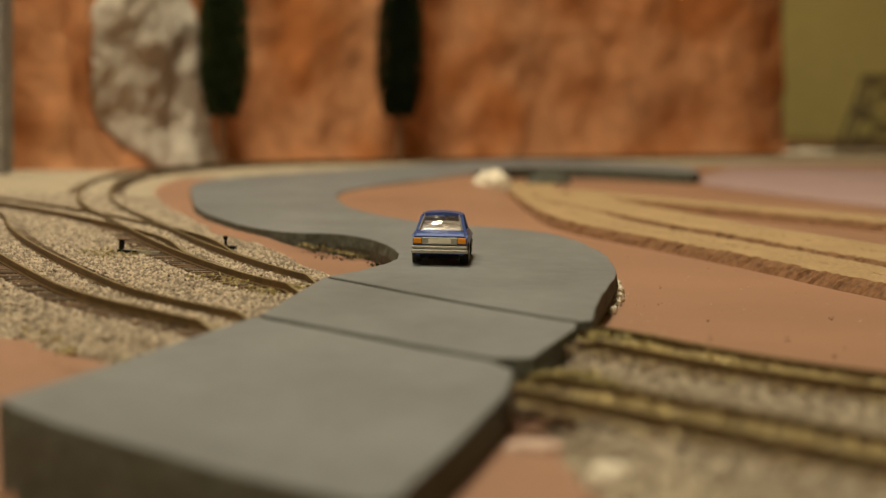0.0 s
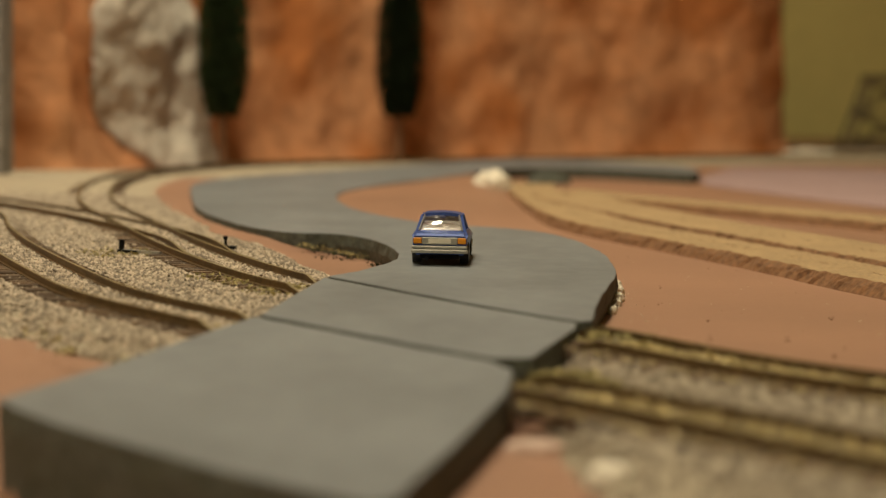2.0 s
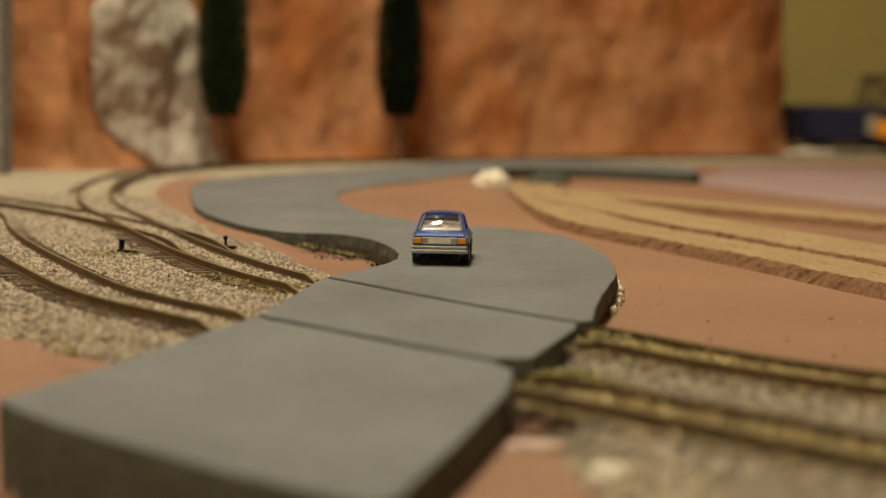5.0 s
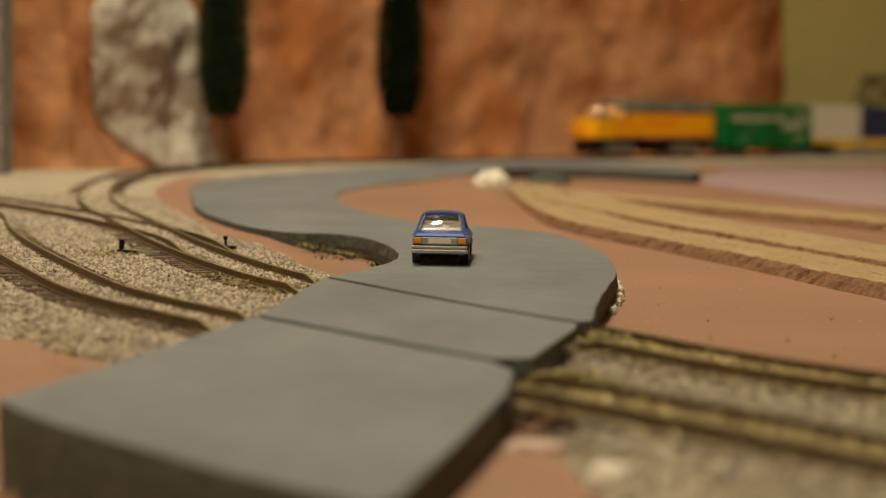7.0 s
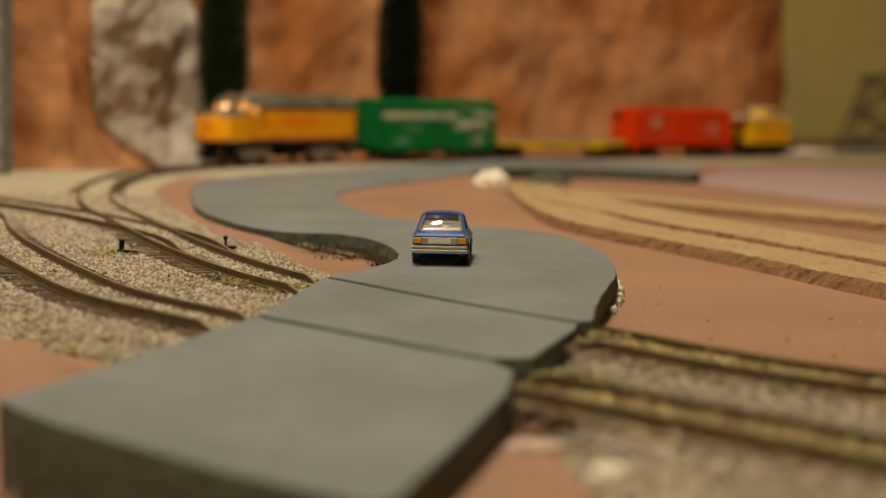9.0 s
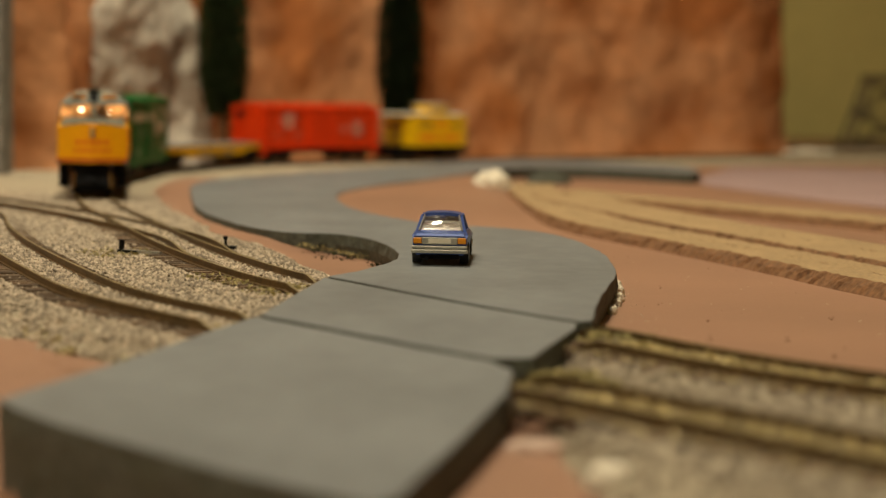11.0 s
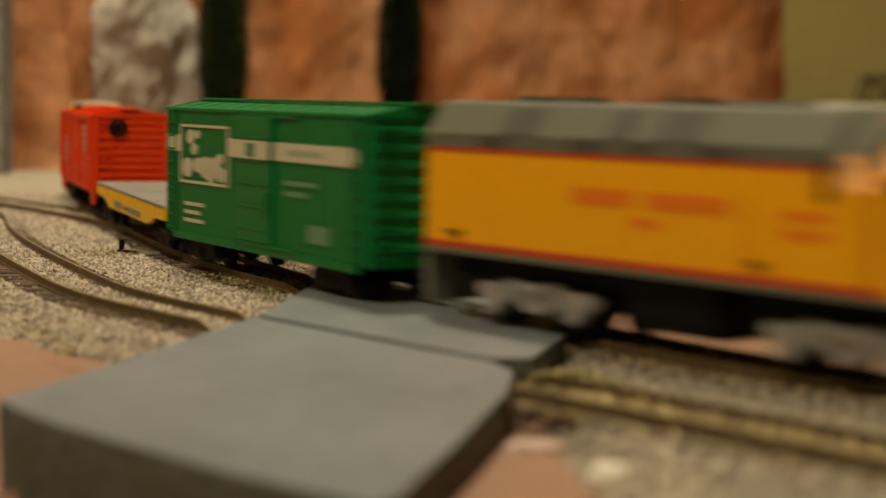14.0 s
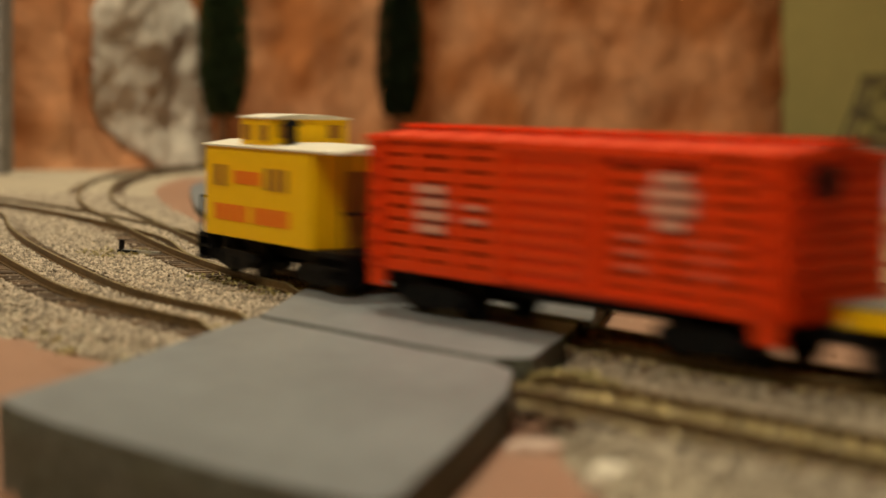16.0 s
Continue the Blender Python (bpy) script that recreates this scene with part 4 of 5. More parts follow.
        for k in range(2):
            z = z0 + 2.4 + (3 + k) * pitch
            print_bar(thing, -31, -23, s, W + 0.05, z + 1.2, z + 2.2, "pink_print", "lettering_bar")
        for k in range(3):
            z = z0 + 2.4 + (1 + k) * pitch
            print_bar(thing, 24, 33, s, W + 0.05, z + 1.4, z + 2.2, "faint_print", "lettering_bar")
            print_bar(thing, 46, 55, s, W + 0.05, z + 1.4, z + 2.2, "faint_print", "lettering_bar")
    for e in (-1, 1):
        part("end_wall", box(bmnew(), e * (L - 1.6), e * (L - 0.4), -W + 0.6, W - 0.6, z0, z1 - 0.8), c, thing)
        for k in range(nsl):
            z = z0 + 2.4 + k * pitch
            part("end_slat", box(bmnew(), e * (L - 0.6), e * (L + 0.6), -W + 1, W - 1, z + 0.8, z + pitch, 0.3), c, thing)
        for y in (-W + 0.9, W - 0.9):
            part("end_post", box(bmnew(), e * (L - 1.0), e * (L + 0.8), y - 0.9, y + 0.9, z0, z1 - 0.8, 0.12), c, thing)
        end_ladder(thing, e * (L + 1.2), -e * 10.8, z0 + 1, z1 - 1, c)
        coupler(thing, e * (L - 1), e)
        freight_truck(thing, e * 46)
        bw = bmnew()
        for a in range(16):
            p, q = a * math.pi / 8, (a + 1) * math.pi / 8
            beam(bw, (e * (L + 2.2), e * -5.5 + 3.3 * math.cos(p), 38.6 + 3.3 * math.sin(p)), (e * (L + 2.2), e * -5.5 + 3.3 * math.cos(q), 38.6 + 3.3 * math.sin(q)), 0.6)
        for a in range(3):
            p = a * math.pi / 3
            beam(bw, (e * (L + 2.2), e * -5.5 - 3.3 * math.cos(p), 38.6 - 3.3 * math.sin(p)), (e * (L + 2.2), e * -5.5 + 3.3 * math.cos(p), 38.6 + 3.3 * math.sin(p)), 0.55)
        cyl(bw, (e * (L + 1.4), e * -5.5, 38.6), (1, 0, 0), 1.6, 1.6, 12)
        part("brake_wheel", bw, "black", thing)
    part("underframe", box(bmnew(), -L + 3, L - 3, -4.5, 4.5, 6.4, z0 - 0.4), "black", thing)
    return thing


M["faint_print"] = material("faint_worn_print", (0.78, 0.20, 0.12), 0.5)
M["slate_print"] = material("slate_blue_print", (0.20, 0.23, 0.20), 0.5)


def flatcar(label):
    thing = empty("flatcar")
    tagged(thing, label, "freight car", "train cars")
    L, W = 82.0, 15.8
    z1 = 16.3
    part("deck_base", box(bmnew(), -L, L, -W + 0.4, W - 0.4, z1 - 2.0, z1 - 0.5), "deck", thing)
    n = 46
    plank = mesh_of("plank", box(bmnew(), -L / n + 0.12, L / n - 0.12, -W + 0.2, W - 0.2, z1 - 0.55, z1, 0.1), "deck")
    for k in range(n):
        ob = new("plank", plank)
        ob.parent = thing
        ob.location = ((-L + (2 * k + 1) * L / n) * MM, 0, random.uniform(-0.08, 0.08) * MM)
    for s in (-1, 1):
        prof = [(-L, z1 - 0.4), (L, z1 - 0.4), (L, z1 - 5.0), (61, z1 - 5.2), (47, z1 - 8.4), (-47, z1 - 8.4), (-61, z1 - 5.2), (-L, z1 - 5.0)]
        part("side_sill", prism(bmnew(), prof, "y", s * (W - 1.2), s * W), "yellow2", thing)
        part("sill_lip", box(bmnew(), -L, L, s * (W - 0.2), s * (W + 0.4), z1 - 1.0, z1 - 0.1), "deck", thing)
        for k in range(13):
            x = -76 + k * 12.66
            part("stake_pocket", box(bmnew(), x - 1.3, x + 1.3, s * (W - 0.2), s * (W + 0.5), z1 - 3.6, z1 - 1.2, 0.15), "yellow2", thing)
        print_bar(thing, -31, -13, s, W + 0.02, z1 - 7.3, z1 - 4.9, "slate_print", "lettering_bar")
        print_bar(thing, 4, 32, s, W + 0.02, z1 - 7.3, z1 - 5.3, "slate_print", "lettering_bar")
        print_word(thing, -8, 2, s, W + 0.02, z1 - 6.9, z1 - 5.7, "dgrey", 4)
    for e in (-1, 1):
        part("end_sill", box(bmnew(), e * (L - 1.5), e * (L + 0.3), -W, W, z1 - 4.2, z1 - 0.4, 0.2), "yellow2", thing)
        coupler(thing, e * (L - 1), e)
        freight_truck(thing, e * 67)
    part("centre_sill", box(bmnew(), -L + 3, L - 3, -4, 4, 6.2, z1 - 1.8), "black", thing)
    return thing


def caboose(label):
    thing = empty("caboose")
    tagged(thing, label, "caboose", "train cars")
    L, W, z0, z1 = 36.5, 15.2, 11.5, 38.4
    b0, b1 = -43.0, 26.0        # body ends: short rear step, deep front porch
    c = "yellow2"
    part("body", box(bmnew(), b0, b1, -W, W, z0, z1, 0.3), c, thing)
    roof = [(-W - 0.6, z1 - 0.2), (W + 0.6, z1 - 0.2), (W + 0.6, z1 + 0.35), (6, z1 + 1.8), (-6, z1 + 1.8), (-W - 0.6, z1 + 0.35)]
    part("roof", prism(bmnew(), roof, "x", b0 - 1.0, 43.5), "white_roof", thing, "off-white roof")
    cx0, cx1, cw, cz = -24.0, -4.0, 12.6, 47.0
    cu = part("cupola", box(bmnew(), cx0, cx1, -cw, cw, z1 + 0.3, cz, 0.3), c, thing)
    croof = [(-cw - 0.5, cz - 0.2), (cw + 0.5, cz - 0.2), (cw + 0.5, cz + 0.3), (5, cz + 1.2), (-5, cz + 1.2), (-cw - 0.5, cz + 0.3)]
    part("cupola_roof", prism(bmnew(), croof, "x", cx0 - 0.7, cx1 + 0.7), "white_roof", cu, "off-white cupola roof")
    for s in (-1, 1):
        for x in (-19.5, -8.5):
            w = part("cupola_window", box(bmnew(), x - 2.6, x + 2.6, s * cw, s * (cw + 0.4), cz - 6.4, cz - 2.0), "window_tan", cu)
        for e, x in ((-1, cx0), (1, cx1)):
            part("cupola_window", box(bmnew(), x, x + e * 0.3, s * 8 - 2.2, s * 8 + 2.2, cz - 5.6, cz - 1.8), "window_tan", cu)
        # paired windows left and right of the lettering
        for x in (-34.5, -29.0, 0.0, 5.0, 10.0):
            w = part("window", box(bmnew(), x - 1.8, x + 1.8, s * W, s * (W + 0.35), 26.5, 32.8), "window_tan", thing)
            part("window_frame", box(bmnew(), x - 2.3, x + 2.3, s * W, s * (W + 0.2), 26.0, 33.3), c, w)
        print_word(thing, -23, -5, s, W + 0.02, 27.6, 31.4, "red_print", 5)
        print_word(thing, -36, -13.5, s, W + 0.02, 16.4, 21.2, "red_print", 5)
        print_word(thing, -10, 13, s, W + 0.02, 16.4, 21.2, "red_print", 6)
        for k in range(13):
            x = -40 + k * 5.2
            part("board_seam", box(bmnew(), x - 0.12, x + 0.12, s * W, s * (W + 0.12), z0 + 0.5, z1 - 0.8), c, thing)
    for e, wall, end in ((-1, b0, -48.0), (1, b1, 43.0)):
        part("platform", box(bmnew(), wall, end, -W + 0.5, W - 0.5, z0 - 1.4, z0 + 0.2, 0.2), "black", thing)
        for s in (-1, 1):
            inner = end - e * 7.5
            bm = bmnew()
            for z in (z0 - 8, z0 - 4.4):
                box(bm, inner, end, s * (W - 5), s * (W - 0.2), z, z + 0.7)
            box(bm, inner - e * 0.6, inner, s * (W - 5), s * (W - 0.2), z0 - 8, z0)
            box(bm, end, end + e * 0.6, s * (W - 5), s * (W - 0.2), z0 - 8, z0)
            part("steps", bm, "black", thing)
            bm = bmnew()
            top = z0 + 11
            beam(bm, (end - e * 0.6, s * (W - 0.8), z0), (end - e * 0.6, s * (W - 0.8), z1 if e > 0 else top), 0.45)
            beam(bm, (end - e * 0.6, s * (W - 0.8), top), (end - e * 0.6, s * 4, top), 0.45)
            beam(bm, (end - e * 0.6, s * 4, z0), (end - e * 0.6, s * 4, top), 0.45)
            beam(bm, (end - e * 0.6, s * 9, z0), (end - e * 0.6, s * 9, top), 0.35)
            part("railing", bm, "black", thing)
        part("end_door", box(bmnew(), wall, wall + e * 0.4, -4, 4, z0 + 0.5, 33), "window_tan", thing)
        coupler(thing, e * (L + 8), e)
        freight_truck(thing, e * 26)
    bm = cyl(bmnew(), (0.5, -8.5, z1 + 3.6), (0, 0, 1), 1.7, 6.5, 12)
    cyl(bm, (0.5, -8.5, z1 + 7.4), (0, 0, 1), 2.6, 1.8, 12, 2.0)
    cyl(bm, (0.5, -8.5, z1 + 1.2), (0, 0, 1), 2.6, 0.8, 12)
    part("smokestack", bm, "black", thing)
    part("underframe", box(bmnew(), b0, 40, -4.5, 4.5, 6.4, z0 - 1.2), "black", thing)
    return thing


M["window_tan"] = material("painted_window", (0.34, 0.15, 0.015), 0.4)


def locomotive(label, lit):
    thing = empty("locomotive")
    tagged(thing, label, "locomotive", "locomotives")
    W = 17.6
    zs, zt, zr = 17.6, 41.8, 53.2
    # side body and roof hood
    part("body", box(bmnew(), -95, 64, -W, W, zs, zt, 0.3), "yellow", thing)
    hood = [(-W, zt), (W, zt), (W, zt + 3.6), (W - 5.2, zr - 0.6), (W - 6.6, zr), (-W + 6.6, zr), (-W + 5.2, zr - 0.6), (-W, zt + 3.6)]
    part("roof_hood", prism(bmnew(), hood, "x", -95.2, 52), "grey", thing, "weathered grey roof")
    for s in (-1, 1):
        part("sill_stripe", box(bmnew(), -95, 66, s * W, s * (W + 0.25), zs + 0.5, zs + 2.0), "red_line", thing)
        part("roof_stripe", box(bmnew(), -95, 52, s * W, s * (W + 0.25), zt - 0.7, zt + 0.3), "red_line", thing)
        part("side_sill", box(bmnew(), -95.4, 92, s * (W - 1.6), s * (W + 0.35), zs - 1.1, zs + 0.2, 0.15), "grey", thing)
        for x, w in ((-70, 5), (-38, 5), (-8, 8), (22, 5)):
            g = part("grille", box(bmnew(), x - w, x + w, s * (W - 0.1), s * (W + 0.3), zt + 0.6, zt + 3.5), "dgrey", thing)
        for x in (-62, -26, 10):
            bm = prism(bmnew(), [(W - 0.1, zt + 3.8), (W - 4.7, zr - 1.6), (W - 4.4, zr - 1.4), (W + 0.2, zt + 3.9)], "x", x - 6, x + 6)
            if s < 0:
                bmesh.ops.scale(bm, vec=(1, -1, 1), verts=bm.verts[:])
            part("hood_panel", bm, "dgrey", thing)
        print_word(thing, 40, 52, s, W + 0.02, 31.2, 33.0, "red_print", 4)
        print_word(thing, 40, 52, s, W + 0.02, 27.6, 29.4, "red_print", 4)
        part("cab_door", box(bmnew(), 33, 39, s * W, s * (W + 0.25), zs + 3, zt - 1), "yellow", thing)
        part("handrail", beam(bmnew(), (31.5, s * (W + 0.9), zs + 3), (31.5, s * (W + 0.9), zt - 6), 0.35), "yellow", thing)
        part("side_window", box(bmnew(), 54.5, 61.5, s * (W - 0.6), s * (W + 0.3), zt - 4.0, zt + 2.6), "lit" if lit else "dgrey", thing)
        part("mirror_arm", box(bmnew(), 50, 52.2, s * W, s * (W + 1.0), zt - 6.5, zt + 1.0, 0.2), "black", thing)
    # cab: upright side walls, sloped front
    cabp = [(50, zt - 0.2), (66, zt - 0.2), (64.2, zt + 5.6), (60.5, zr - 0.8), (59.0, zr), (50, zr)]
    bm = bmnew()
    for yy0, yy1 in ((-W, W),):
        prism(bm, cabp, "y", yy0, yy1)
    for v in bm.verts:
        if v.co.z > zt + 5.7:
            k = 1 - (v.co.z - zt - 5.6) / (zr - zt - 5.6) * (6.6 / W)
            v.co.y *= k
        elif v.co.z > zt + 5:
            v.co.y *= 0.99
    cab = part("cab", bm, "grey", thing, "grey cab front")
    glow = "lit" if lit else "dgrey"

    def on_front(y0, y1, z0, z1, out, mat, name, host):
        """A panel lying on the sloped cab front."""
        def fx(z):
            if z < zt + 5.6:
                return 66 - (z - zt + 0.2) / 5.8 * 1.8
            return 64.2 - (z - zt - 5.6) / (zr - 0.8 - zt - 5.6) * 3.7
        p = [(fx(z0) - 0.4, z0), (fx(z0) + out, z0), (fx(z1) + out, z1), (fx(z1) - 0.4, z1)]
        return part(name, prism(bmnew(), p, "y", y0, y1), mat, host)

    for s in (-1, 1):
        w = on_front(s * 1.3, s * (W - 0.7), zt - 1.3, zt + 4.9, 0.45, glow, "windshield", cab)
        on_front(s * 0.8, s * (W - 0.3), zt + 4.9, zt + 5.6, 0.8, "dgrey", "window_frame", w)
        on_front(s * 0.8, s * (W - 0.3), zt - 1.9, zt - 1.3, 0.8, "dgrey", "window_frame", w)
        on_front(s * 0.4, s * 1.3, zt - 1.3, zt + 4.9, 0.8, "grey", "window_frame", w)
        on_front(s * 4.2, s * 11.6, zt + 7.6, zt + 10.4, 0.45, "lit_dim" if lit else "dgrey", "number_board", cab)
    on_front(-2.2, 2.2, zt + 6.6, zt + 10.6, 0.5, "black", "headlight_housing", cab)
    if lit:
        bm = bmnew()
        bmesh.ops.create_icosphere(bm, subdivisions=2, radius=1.0, matrix=Matrix.Translation((65.6, -6.5, zt + 2.2)))
        part("cab_bulb", bm, "bulb", cab, "glowing cab bulb behind the glass", True)
        bm = bmnew()
        bmesh.ops.create_icosphere(bm, subdivisions=2, radius=0.75, matrix=Matrix.Translation((65.4, 8.0, zt + 1.0)))
        part("cab_bulb", bm, "bulb", cab, "glowing cab bulb behind the glass", True)
    # nose: yellow, blunt, bowed, with a sloped grey top
    nose = [(60, -W), (90, -W), (94.5, -5.5), (95.6, 0), (94.5, 5.5), (90, W), (60, W)]
    bm = bmnew()
    bot = [bm.verts.new((x, y, zs - 0.3)) for x, y in nose]
    mid = [bm.verts.new((x - (1.0 if x > 80 else 0), y, 35.4 + (1.9 if abs(y) < 6 and x > 80 else 0) + (2.3 if x < 80 else 0))) for x, y in nose]
    for i in range(len(nose)):
        j = (i + 1) % len(nose)
        bm.faces.new((bot[i], bot[j], mid[j], mid[i]))
    bm.faces.new(bot[::-1])
    bm.faces.new(mid)
    bmesh.ops.bevel(bm, geom=[e for e in bm.edges if e.is_manifold and e.calc_face_angle() > 0.5], offset=0.7, segments=2, affect="EDGES")
    nz = part("nose", bm, "yellow", thing)
    top = bmnew()
    ring = [(61, -W + 1.4), (87.5, -W + 1.4), (92.4, -4.8), (93.2, 0), (92.4, 4.8), (87.5, W - 1.4), (61, W - 1.4)]
    lo = [top.verts.new((x, y, (36.0 + (1.7 if abs(y) < 6 and x > 80 else 0) if x > 80 else 38.6))) for x, y in ring]
    hi = [top.verts.new((x - (2.0 if x > 80 else 0), y * 0.96, (37.2 + (1.5 if abs(y) < 6 else 0) if x > 80 else 40.4))) for x, y in ring]
    for i in range(len(ring)):
        j = (i + 1) % len(ring)
        top.faces.new((lo[i], lo[j], hi[j], hi[i]))
    top.faces.new(hi)
    top.faces.new(lo[::-1])
    part("nose_top", top, "grey", nz, "grey anti-glare nose top")
    band = bmnew()
    for (ax, ay), (bx, by) in zip(nose[1:5], nose[2:6]):
        vs = [band.verts.new((x + 0.15, y * 1.008, z)) for x, y, z in ((ax, ay, zs + 0.4), (bx, by, zs + 0.4), (bx - 0.08, by, zs + 1.9), (ax - 0.08, ay, zs + 1.9))]
        band.faces.new(vs)
    part("nose_stripe", band, "red_line", nz)
    for z, n, hw in ((26.9, 5, 8.8), (22.6, 7, 9.6)):
        for k in range(n):
            y = -hw + (k + 0.5) * 2 * hw / n
            x = 95.2 - abs(y) * 0.2 - max(0, abs(y) - 5.5) * 0.17
            part("lettering_bar", box(bmnew(), x - 0.6, x + 0.25, y - hw / n * 0.62, y + hw / n * 0.62, z, z + 2.1), "red_print", nz)
    bm = box(bmnew(), 94.2, 96.0, -1.9, 1.9, 30.2, 36.4, 0.5)
    ht = part("nose_lamp_housing", bm, "yellow", nz)
    for z in (31.8, 34.6):
        part("lamp_lens", cyl(bmnew(), (96.1, 0, z), (1, 0, 0), 1.15, 0.5, 16), "chrome", ht)
    # roof gear
    for x in (-74, -58, -20, -4):
        f = part("roof_fan", cyl(bmnew(), (x, 0, zr + 0.4), (0, 0, 1), 6.2, 1.4, 24), "grey", thing)
        part("fan_grille", cyl(bmnew(), (x, 0, zr + 1.15), (0, 0, 1), 5.0, 0.4, 24), "dgrey", f)
    part("roof_hatch", box(bmnew(), 14, 34, -7, 7, zr - 0.2, zr + 1.0, 0.3), "grey", thing)
    part("air_conditioner", box(bmnew(), 40, 56, -9, 9, zr - 0.3, zr + 0.9, 0.3), "white_roof", thing, "pale roof panel over the cab")
    bm = bmnew()
    for y, l in ((-1.8, 5), (0, 6.5), (1.8, 5)):
        cyl(bm, (56 + l / 2, y, zr + 1.0), (1, 0, 0), 0.45, l, 10, 1.05)
    box(bm, 54, 57, -2.6, 2.6, zr - 0.2, zr + 0.9, 0.2)
    part("horn", bm, "black", thing)
    # underframe, fuel tank, pilot
    part("underframe", box(bmnew(), -92, 90, -9, 9, 11.0, zs), "black", thing)
    part("fuel_tank", prism(bmnew(), [(-14.5, zs - 1), (14.5, zs - 1), (14.5, 7), (11, 4.2), (-11, 4.2), (-14.5, 7)], "x", -24, 20), "black", thing)
    part("pilot", prism(bmnew(), [(84, 12), (89, 12), (90.5, 6), (88, 2.4), (84, 3.0)], "y", -10.5, 10.5), "black", thing)
    part("rear_pilot", box(bmnew(), -96, -93.5, -W + 0.5, W - 0.5, 4.0, zs, 0.3), "grey", thing)
    for s in (-1, 1):
        st = part("step_side", box(bmnew(), 82, 82.8, s * 12, s * (W - 0.5), 5.0, zs), "black", thing)
        for z in (5.0, 9.4):
            part("step", box(bmnew(), 82, 88, s * 12, s * (W - 0.5), z, z + 0.8), "black", st)
        part("air_hose", beam(bmnew(), (90.2, s * 9, 12), (91.4, s * 9.6, 4.5), 0.75), "brass", thing)
    for e in (-1, 1):
        coupler(thing, e * 90, e)
    for x in (-58, 54):
        tr = part("truck", box(bmnew(), x - 19, x + 19, -9.5, 9.5, 6.5, 10.5, 0.5), "black", thing)
        for s in (-1, 1):
            prof = [(x - 21, 9.0), (x - 19, 10.5), (x + 19, 10.5), (x + 21, 9.0), (x + 18, 6.0), (x + 14.5, 7.6), (x + 6, 7.4), (x + 4, 4.6), (x - 4, 4.6), (x - 6, 7.4), (x - 14.5, 7.6), (x - 18, 6.0)]
            sf = part("sideframe", prism(bmnew(), prof, "y", s * 11.4, s * 14.2), "silver", tr, "silver painted truck sideframe")
            for jx in (-14, 14):
                bm = cyl(bmnew(), (x + jx, s * 14.2, 6.2), (0, 1, 0), 3.0, 2.4, 16)
                box(bm, x + jx - 3.2, x + jx + 3.2, s * 12, s * 15.0, 5.2, 9.6, 0.4)
                part("journal_box", bm, "silver", sf)
            bm = bmnew()
            for jx in (-7.5, 7.5):
                cyl(bm, (x + jx, s * 14.4, 9.2), (0, 0, 1), 1.5, 5.5, 12)
            cyl(bm, (x, s * 14.8, 10.2), (1, 0, 0), 1.3, 9, 12)
            part("spring", bm, "silver", sf)
        for jx in (-14, 14):
            wheelset(tr, x + jx, 5.8)
    # shortened middle, as toy-set bodies are
    for ob in thing.children_recursive:
        for v in ob.data.vertices:
            x = v.co.x / MM
            v.co.x += MM * (21.0 if x < -28 else 21.0 * (4 - x) / 32.0 if x < 4 else 0.0)
    for s in (-1, 1):
        print_word(thing, -21, -2, s, W + 0.02, 31.0, 34.8, "red_print", 5)
        print_word(thing, 2, 26, s, W + 0.02, 31.0, 34.6, "red_print", 6)
        print_word(thing, -2, 6, s, W + 0.02, 26.8, 29.0, "red_print", 3)
        for x in (-62, 34):
            part("grab_iron", beam(bmnew(), (x - 2.6, s * (W + 0.7), zs + 4.4), (x + 2.6, s * (W + 0.7), zs + 4.4), 0.45), "black", thing)
    return thing


M["red_print"] = material("red_lettering", (0.86, 0.17, 0.006), 0.5)

loco = locomotive("yellow passenger diesel locomotive with grey roof and lit cab windows", True)
box_green = boxcar("green boxcar with cream stripe and emblem, dark trucks", "green", "cream", "stripe")
flat = flatcar("empty yellow flatcar with a grey plank deck")
stock = stock_car("orange-red slatted stock car with worn white lettering")
cab_car = caboose("yellow caboose with a cupola and off-white roof")
loco_rear = locomotive("yellow locomotive with grey roof on the rear track", False)
blue_a = boxcar("navy blue boxcar with a white side panel on the rear track", "navy", "cream", "panel")
blue_b = copy_thing(blue_a, Matrix.Identity(4))
blue_c = copy_thing(blue_a, Matrix.Identity(4))
white_car = boxcar("off-white boxcar on the rear track", "white_roof", "dgrey", "plain")


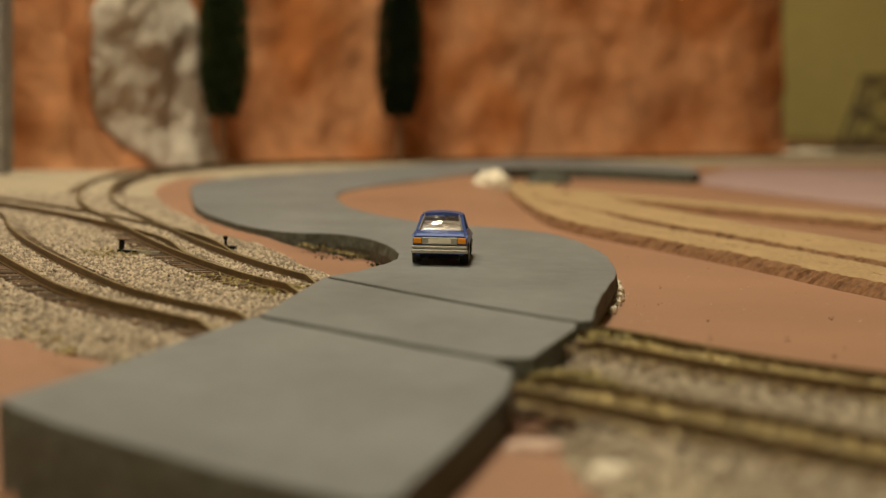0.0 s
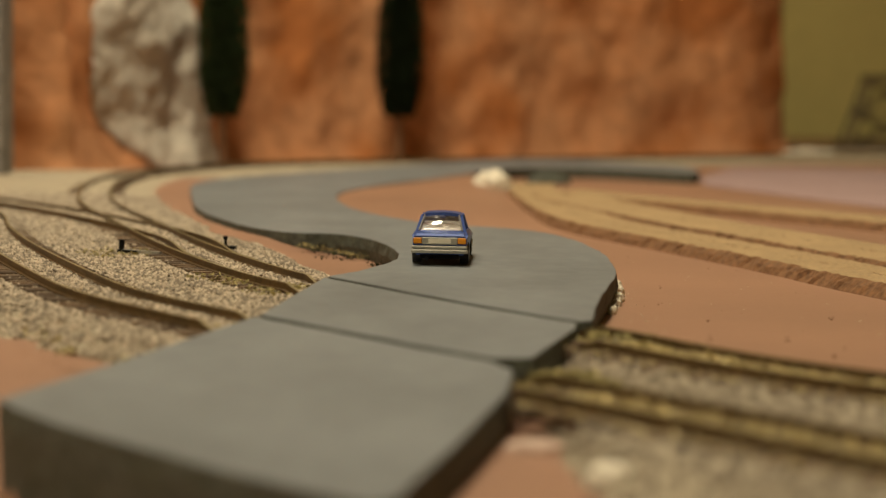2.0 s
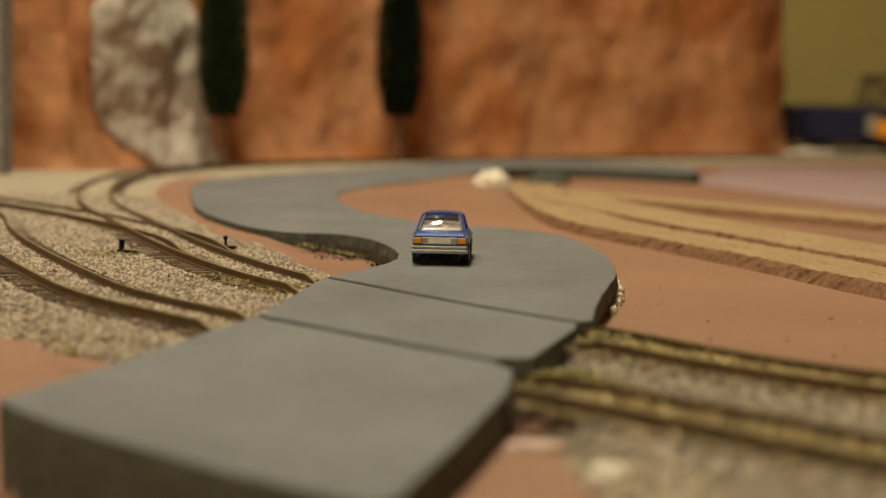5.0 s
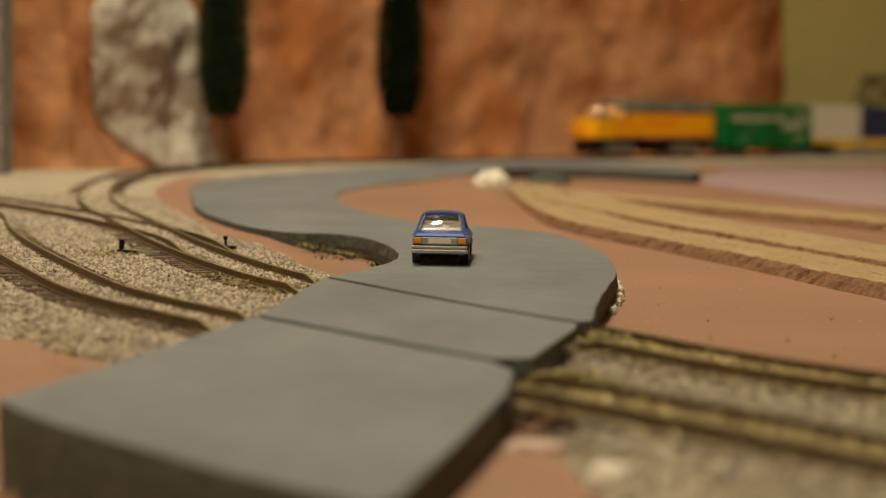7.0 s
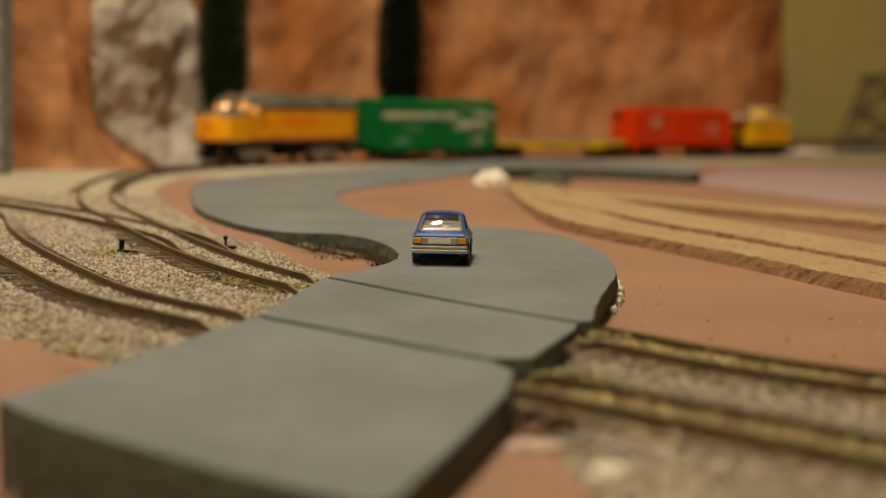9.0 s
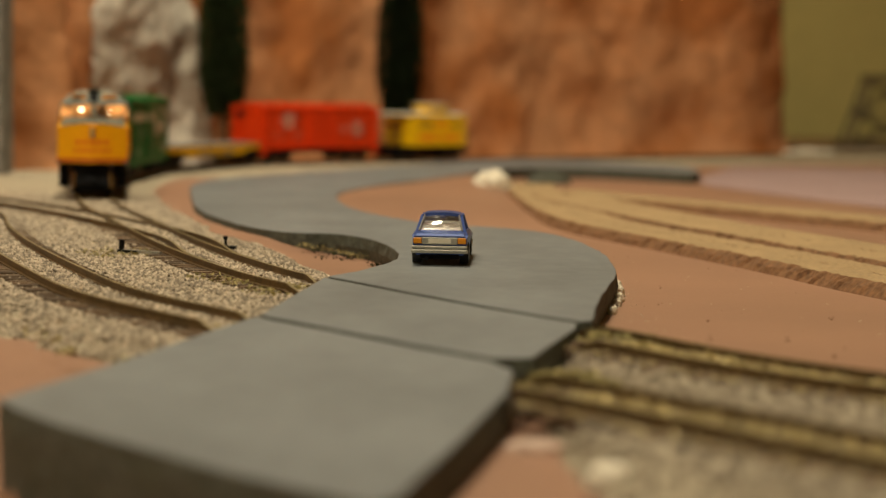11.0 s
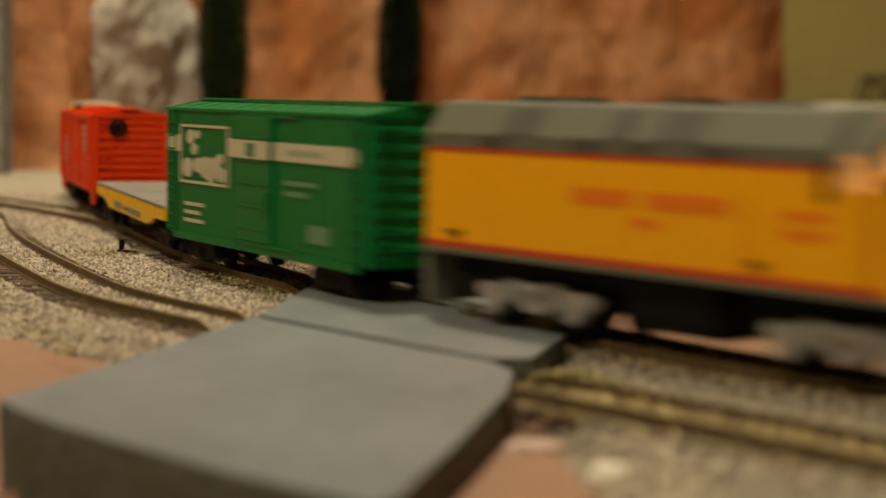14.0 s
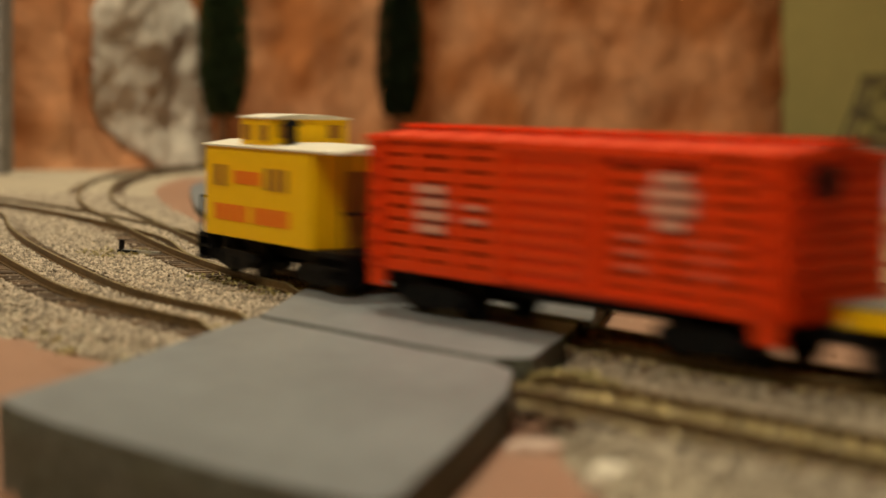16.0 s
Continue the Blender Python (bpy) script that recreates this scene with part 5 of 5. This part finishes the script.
# ---- blue car on the road ----
def toy_car(x, y, yaw):
    thing = empty("toy_car", pose(x * MM, y * MM, (RAIL + 0.6) * MM, 0, 0, yaw))
    tagged(thing, "small metallic blue die-cast saloon car on the road", "car")
    W = 9.0
    # side outline, y forward from the rear bumper
    low = [(0.6, 3.2), (0.0, 5.2), (0.2, 9.0), (1.2, 9.9), (7.0, 10.5), (13.5, 10.5), (32, 9.9), (45.5, 8.0), (46.4, 5.0), (46.0, 2.6)]
    bm = prism(bmnew(), [(a, b) for a, b in low], "x", -W, W)
    for v in bm.verts:
        if v.co.z > 9.6:
            v.co.x *= 0.92
        elif v.co.z > 7.5:
            v.co.x *= 1.03
        if v.co.z < 3.5:
            v.co.x *= 0.92
    bmesh.ops.bevel(bm, geom=bm.edges[:], offset=0.8, segments=2, affect="EDGES")
    body = part("body", bm, "blue", thing, "", False)
    # greenhouse as posts and roof, glass between
    wr, wb = 6.3, 7.7
    zr = 16.0
    rear0, rear1, fr1, fr0 = 6.6, 13.9, 24.5, 31.5
    bm = prism(bmnew(), [(-wr - 0.5, zr - 1.5), (-wr - 0.1, zr - 0.8), (-wr + 1.1, zr - 0.25), (-wr + 3.2, zr), (0, zr + 0.1), (wr - 3.2, zr), (wr - 1.1, zr - 0.25), (wr + 0.1, zr - 0.8), (wr + 0.5, zr - 1.5), (wr - 1.0, zr - 1.2), (0, zr - 0.6), (-wr + 1.0, zr - 1.2)], "y", rear1 - 0.7, fr1 + 0.5)
    bmesh.ops.bevel(bm, geom=bm.edges[:], offset=0.15, segments=2, affect="EDGES")
    part("roof", bm, "blue", thing)
    for s in (-1, 1):
        part("pillar", beam(bmnew(), (s * wb, rear0, 10.0), (s * wr, rear1 + 0.4, zr - 1.1), 0.62, 8), "blue", thing)
        part("pillar", beam(bmnew(), (s * wb, fr0, 9.3), (s * wr, fr1, zr - 1.1), 0.6, 8), "blue", thing)
        part("pillar", beam(bmnew(), (s * (wb + 0.1), 20.5, 9.5), (s * wr, 20.0, zr - 1.0), 0.5, 8), "blue", thing)
        part("window_trim", beam(bmnew(), (s * (wb - 0.75), rear0 - 0.35, 10.7), (s * (wr - 0.75), rear1 - 0.5, zr - 0.75), 0.28, 6), "chrome", thing)
        g = bmnew()
        g.faces.new([g.verts.new(p) for p in ((s * wb, rear0 + 1, 9.5), (s * wb, fr0 - 1, 9.5), (s * wr, fr1, zr - 0.7), (s * wr, rear1, zr - 0.7))])
        bmesh.ops.solidify(g, geom=g.faces[:], thickness=0.3)
        part("side_window", g, "glass", thing).visible_shadow = False
    z_lo = 10.3
    for (ya, yb, nm) in ((rear0, rear1, "rear_window"), (fr0, fr1, "windscreen")):
        g = bmnew()
        bulge = -0.75 if ya < yb else 0.75
        grid = []
        for j in range(7):
            v = j / 6
            w = (wb - 0.7) * (1 - v) + (wr - 0.6) * v
            row = []
            for i in range(13):
                u = i / 6 - 1
                b = bulge * (1 - u * u) * (0.4 + 2.4 * v * (1 - v))
                row.append(g.verts.new((w * u, ya + (yb - ya) * v + b * 0.75, z_lo + (zr - 0.8 - z_lo) * v + abs(b) * 0.65)))
            grid.append(row)
        for j in range(6):
            for i in range(12):
                g.faces.new((grid[j][i], grid[j][i + 1], grid[j + 1][i + 1], grid[j + 1][i]))
        bmesh.ops.solidify(g, geom=g.faces[:], thickness=0.3)
        part(nm, g, "car_glass", thing, "", True).visible_shadow = False
    part("seat", box(bmnew(), -6.5, 6.5, 14.5, 16.8, 7, 12.0, 0.6), "seat", thing)
    for s in (-1, 1):
        part("seat", box(bmnew(), s * 3.4 - 2.4, s * 3.4 + 2.4, 20, 22, 7, 12.2, 0.6), "seat", thing)
    part("parcel_shelf", box(bmnew(), -wb + 0.9, wb - 0.9, rear0 + 0.6, rear1 + 1.5, 10.3, 10.8, 0.2), "seat", thing)
    part("mirror", box(bmnew(), -5.2, -3.4, fr1 - 1.8, fr1 - 1.0, 13.0, 14.6, 0.2), "blue", thing)
    # rear: bumper, panel, plate bar, lamps
    bp = part("bumper", box(bmnew(), -W - 0.1, W + 0.1, -1.2, 0.6, 3.9, 5.2, 0.4), "chrome", thing, "worn chrome bumper")
    part("bumper_bar", box(bmnew(), -W + 0.1, W - 0.1, -0.9, 0.6, 5.3, 6.3, 0.3), "chrome", bp)
    part("bumper", box(bmnew(), -W - 0.2, W + 0.2, 45.8, 47.6, 3.2, 5.2, 0.45), "chrome", thing)
    part("rear_panel", box(bmnew(), -5.6, 5.6, -0.35, 0.5, 6.7, 8.9, 0.15), "chrome", thing)
    part("plate_bar", box(bmnew(), -3.6, 3.6, -0.55, 0.2, 7.1, 8.4), "white_roof", thing)
    for s in (-1, 1):
        part("tail_light", box(bmnew(), s * 5.7, s * 8.4, -0.45, 0.6, 6.9, 8.8, 0.3), "amber", thing, "amber tail light")
        for wy in (8.8, 37.5):
            wh = part("wheel", cyl(bmnew(), (s * 7.6, wy, 3.5), (1, 0, 0), 3.5, 2.8, 24), "tyre", thing)
            part("rim", cyl(bmnew(), (s * 9.0, wy, 3.5), (1, 0, 0), 2.0, 0.5, 16), "chrome", wh)
    part("chassis", box(bmnew(), -6.2, 6.2, 1.0, 45, 2.0, 3.4, 0.2), "black", thing)
    part("exhaust", cyl(bmnew(), (-4, 0.2, 2.2), (0, 1, 0), 0.55, 3, 10), "black", thing)


M["car_glass"] = glass_material("thin_car_glazing", (0.9, 0.9, 0.9), 0.04)
M["car_glass"].node_tree.nodes["Principled BSDF"].inputs["IOR"].default_value = 1.3
M["seat"] = material("pale_grey_moulded_seat", (0.52, 0.46, 0.40), 0.7)
toy_car(-1.1, 577, -2.6)


# ---- movement ----
NOSE0 = S_CROSS - 105 + 82.5
SPEED = 226.1
DRIFT_T = [6.3, 7.5, 9.0, 11.3, 12.5, 13.4, 14.4, 15.2, 16.0]
DRIFT = [-19.0, -17.0, -10.0, 5.0, 8.3, 7.3, 1.0, 5.0, 23.0]


def nose_at(t):
    u = t - 12.5
    drift = sum(float(np.interp(t + k * 0.1, DRIFT_T, DRIFT)) for k in (-3, -2, -1, 0, 1, 2, 3)) / 7
    return NOSE0 + SPEED * u - 0.163 * u * u + drift


def ride(thing, line, nose, back, front, rear):
    """Keys a vehicle whose origin is back millimetres behind the train's nose; its trucks, front and rear of the origin, stand on the line."""
    rows = []
    last = None
    for k in range(0, 81):
        t = k * 0.2
        s = nose(t) - back
        a, _ = along(line, s + front)
        b, _ = along(line, s - rear)
        d = a - b
        yaw = math.degrees(math.atan2(d[1], d[0]))
        if last is not None:
            while yaw - last > 180:
                yaw -= 360
            while yaw - last < -180:
                yaw += 360
        last = yaw
        c = b + d * (rear / (front + rear))
        rows.append((t, pose(c[0] * MM, c[1] * MM, RAIL * MM, 0, 0, yaw)))
    walk(thing, rows)


REAR0 = s_near(BACK, 545, 2362)


def rear_nose(t):
    return REAR0 + 213.0 * (t - 3.9)


def motions():
    ride(loco, MAIN, nose_at, 102, 54, 37)
    ride(box_green, MAIN, nose_at, 272, 47, 47)
    ride(flat, MAIN, nose_at, 435, 67, 67)
    ride(stock, MAIN, nose_at, 598, 46, 46)
    ride(cab_car, MAIN, nose_at, 729, 26, 26)
    ride(loco_rear, BACK, rear_nose, 95.5, 54, 37)
    ride(blue_a, BACK, rear_nose, 268, 47, 47)
    ride(blue_b, BACK, rear_nose, 430, 47, 47)
    ride(blue_c, BACK, rear_nose, 592, 47, 47)
    ride(white_car, BACK, rear_nose, 756, 47, 47)


motions()
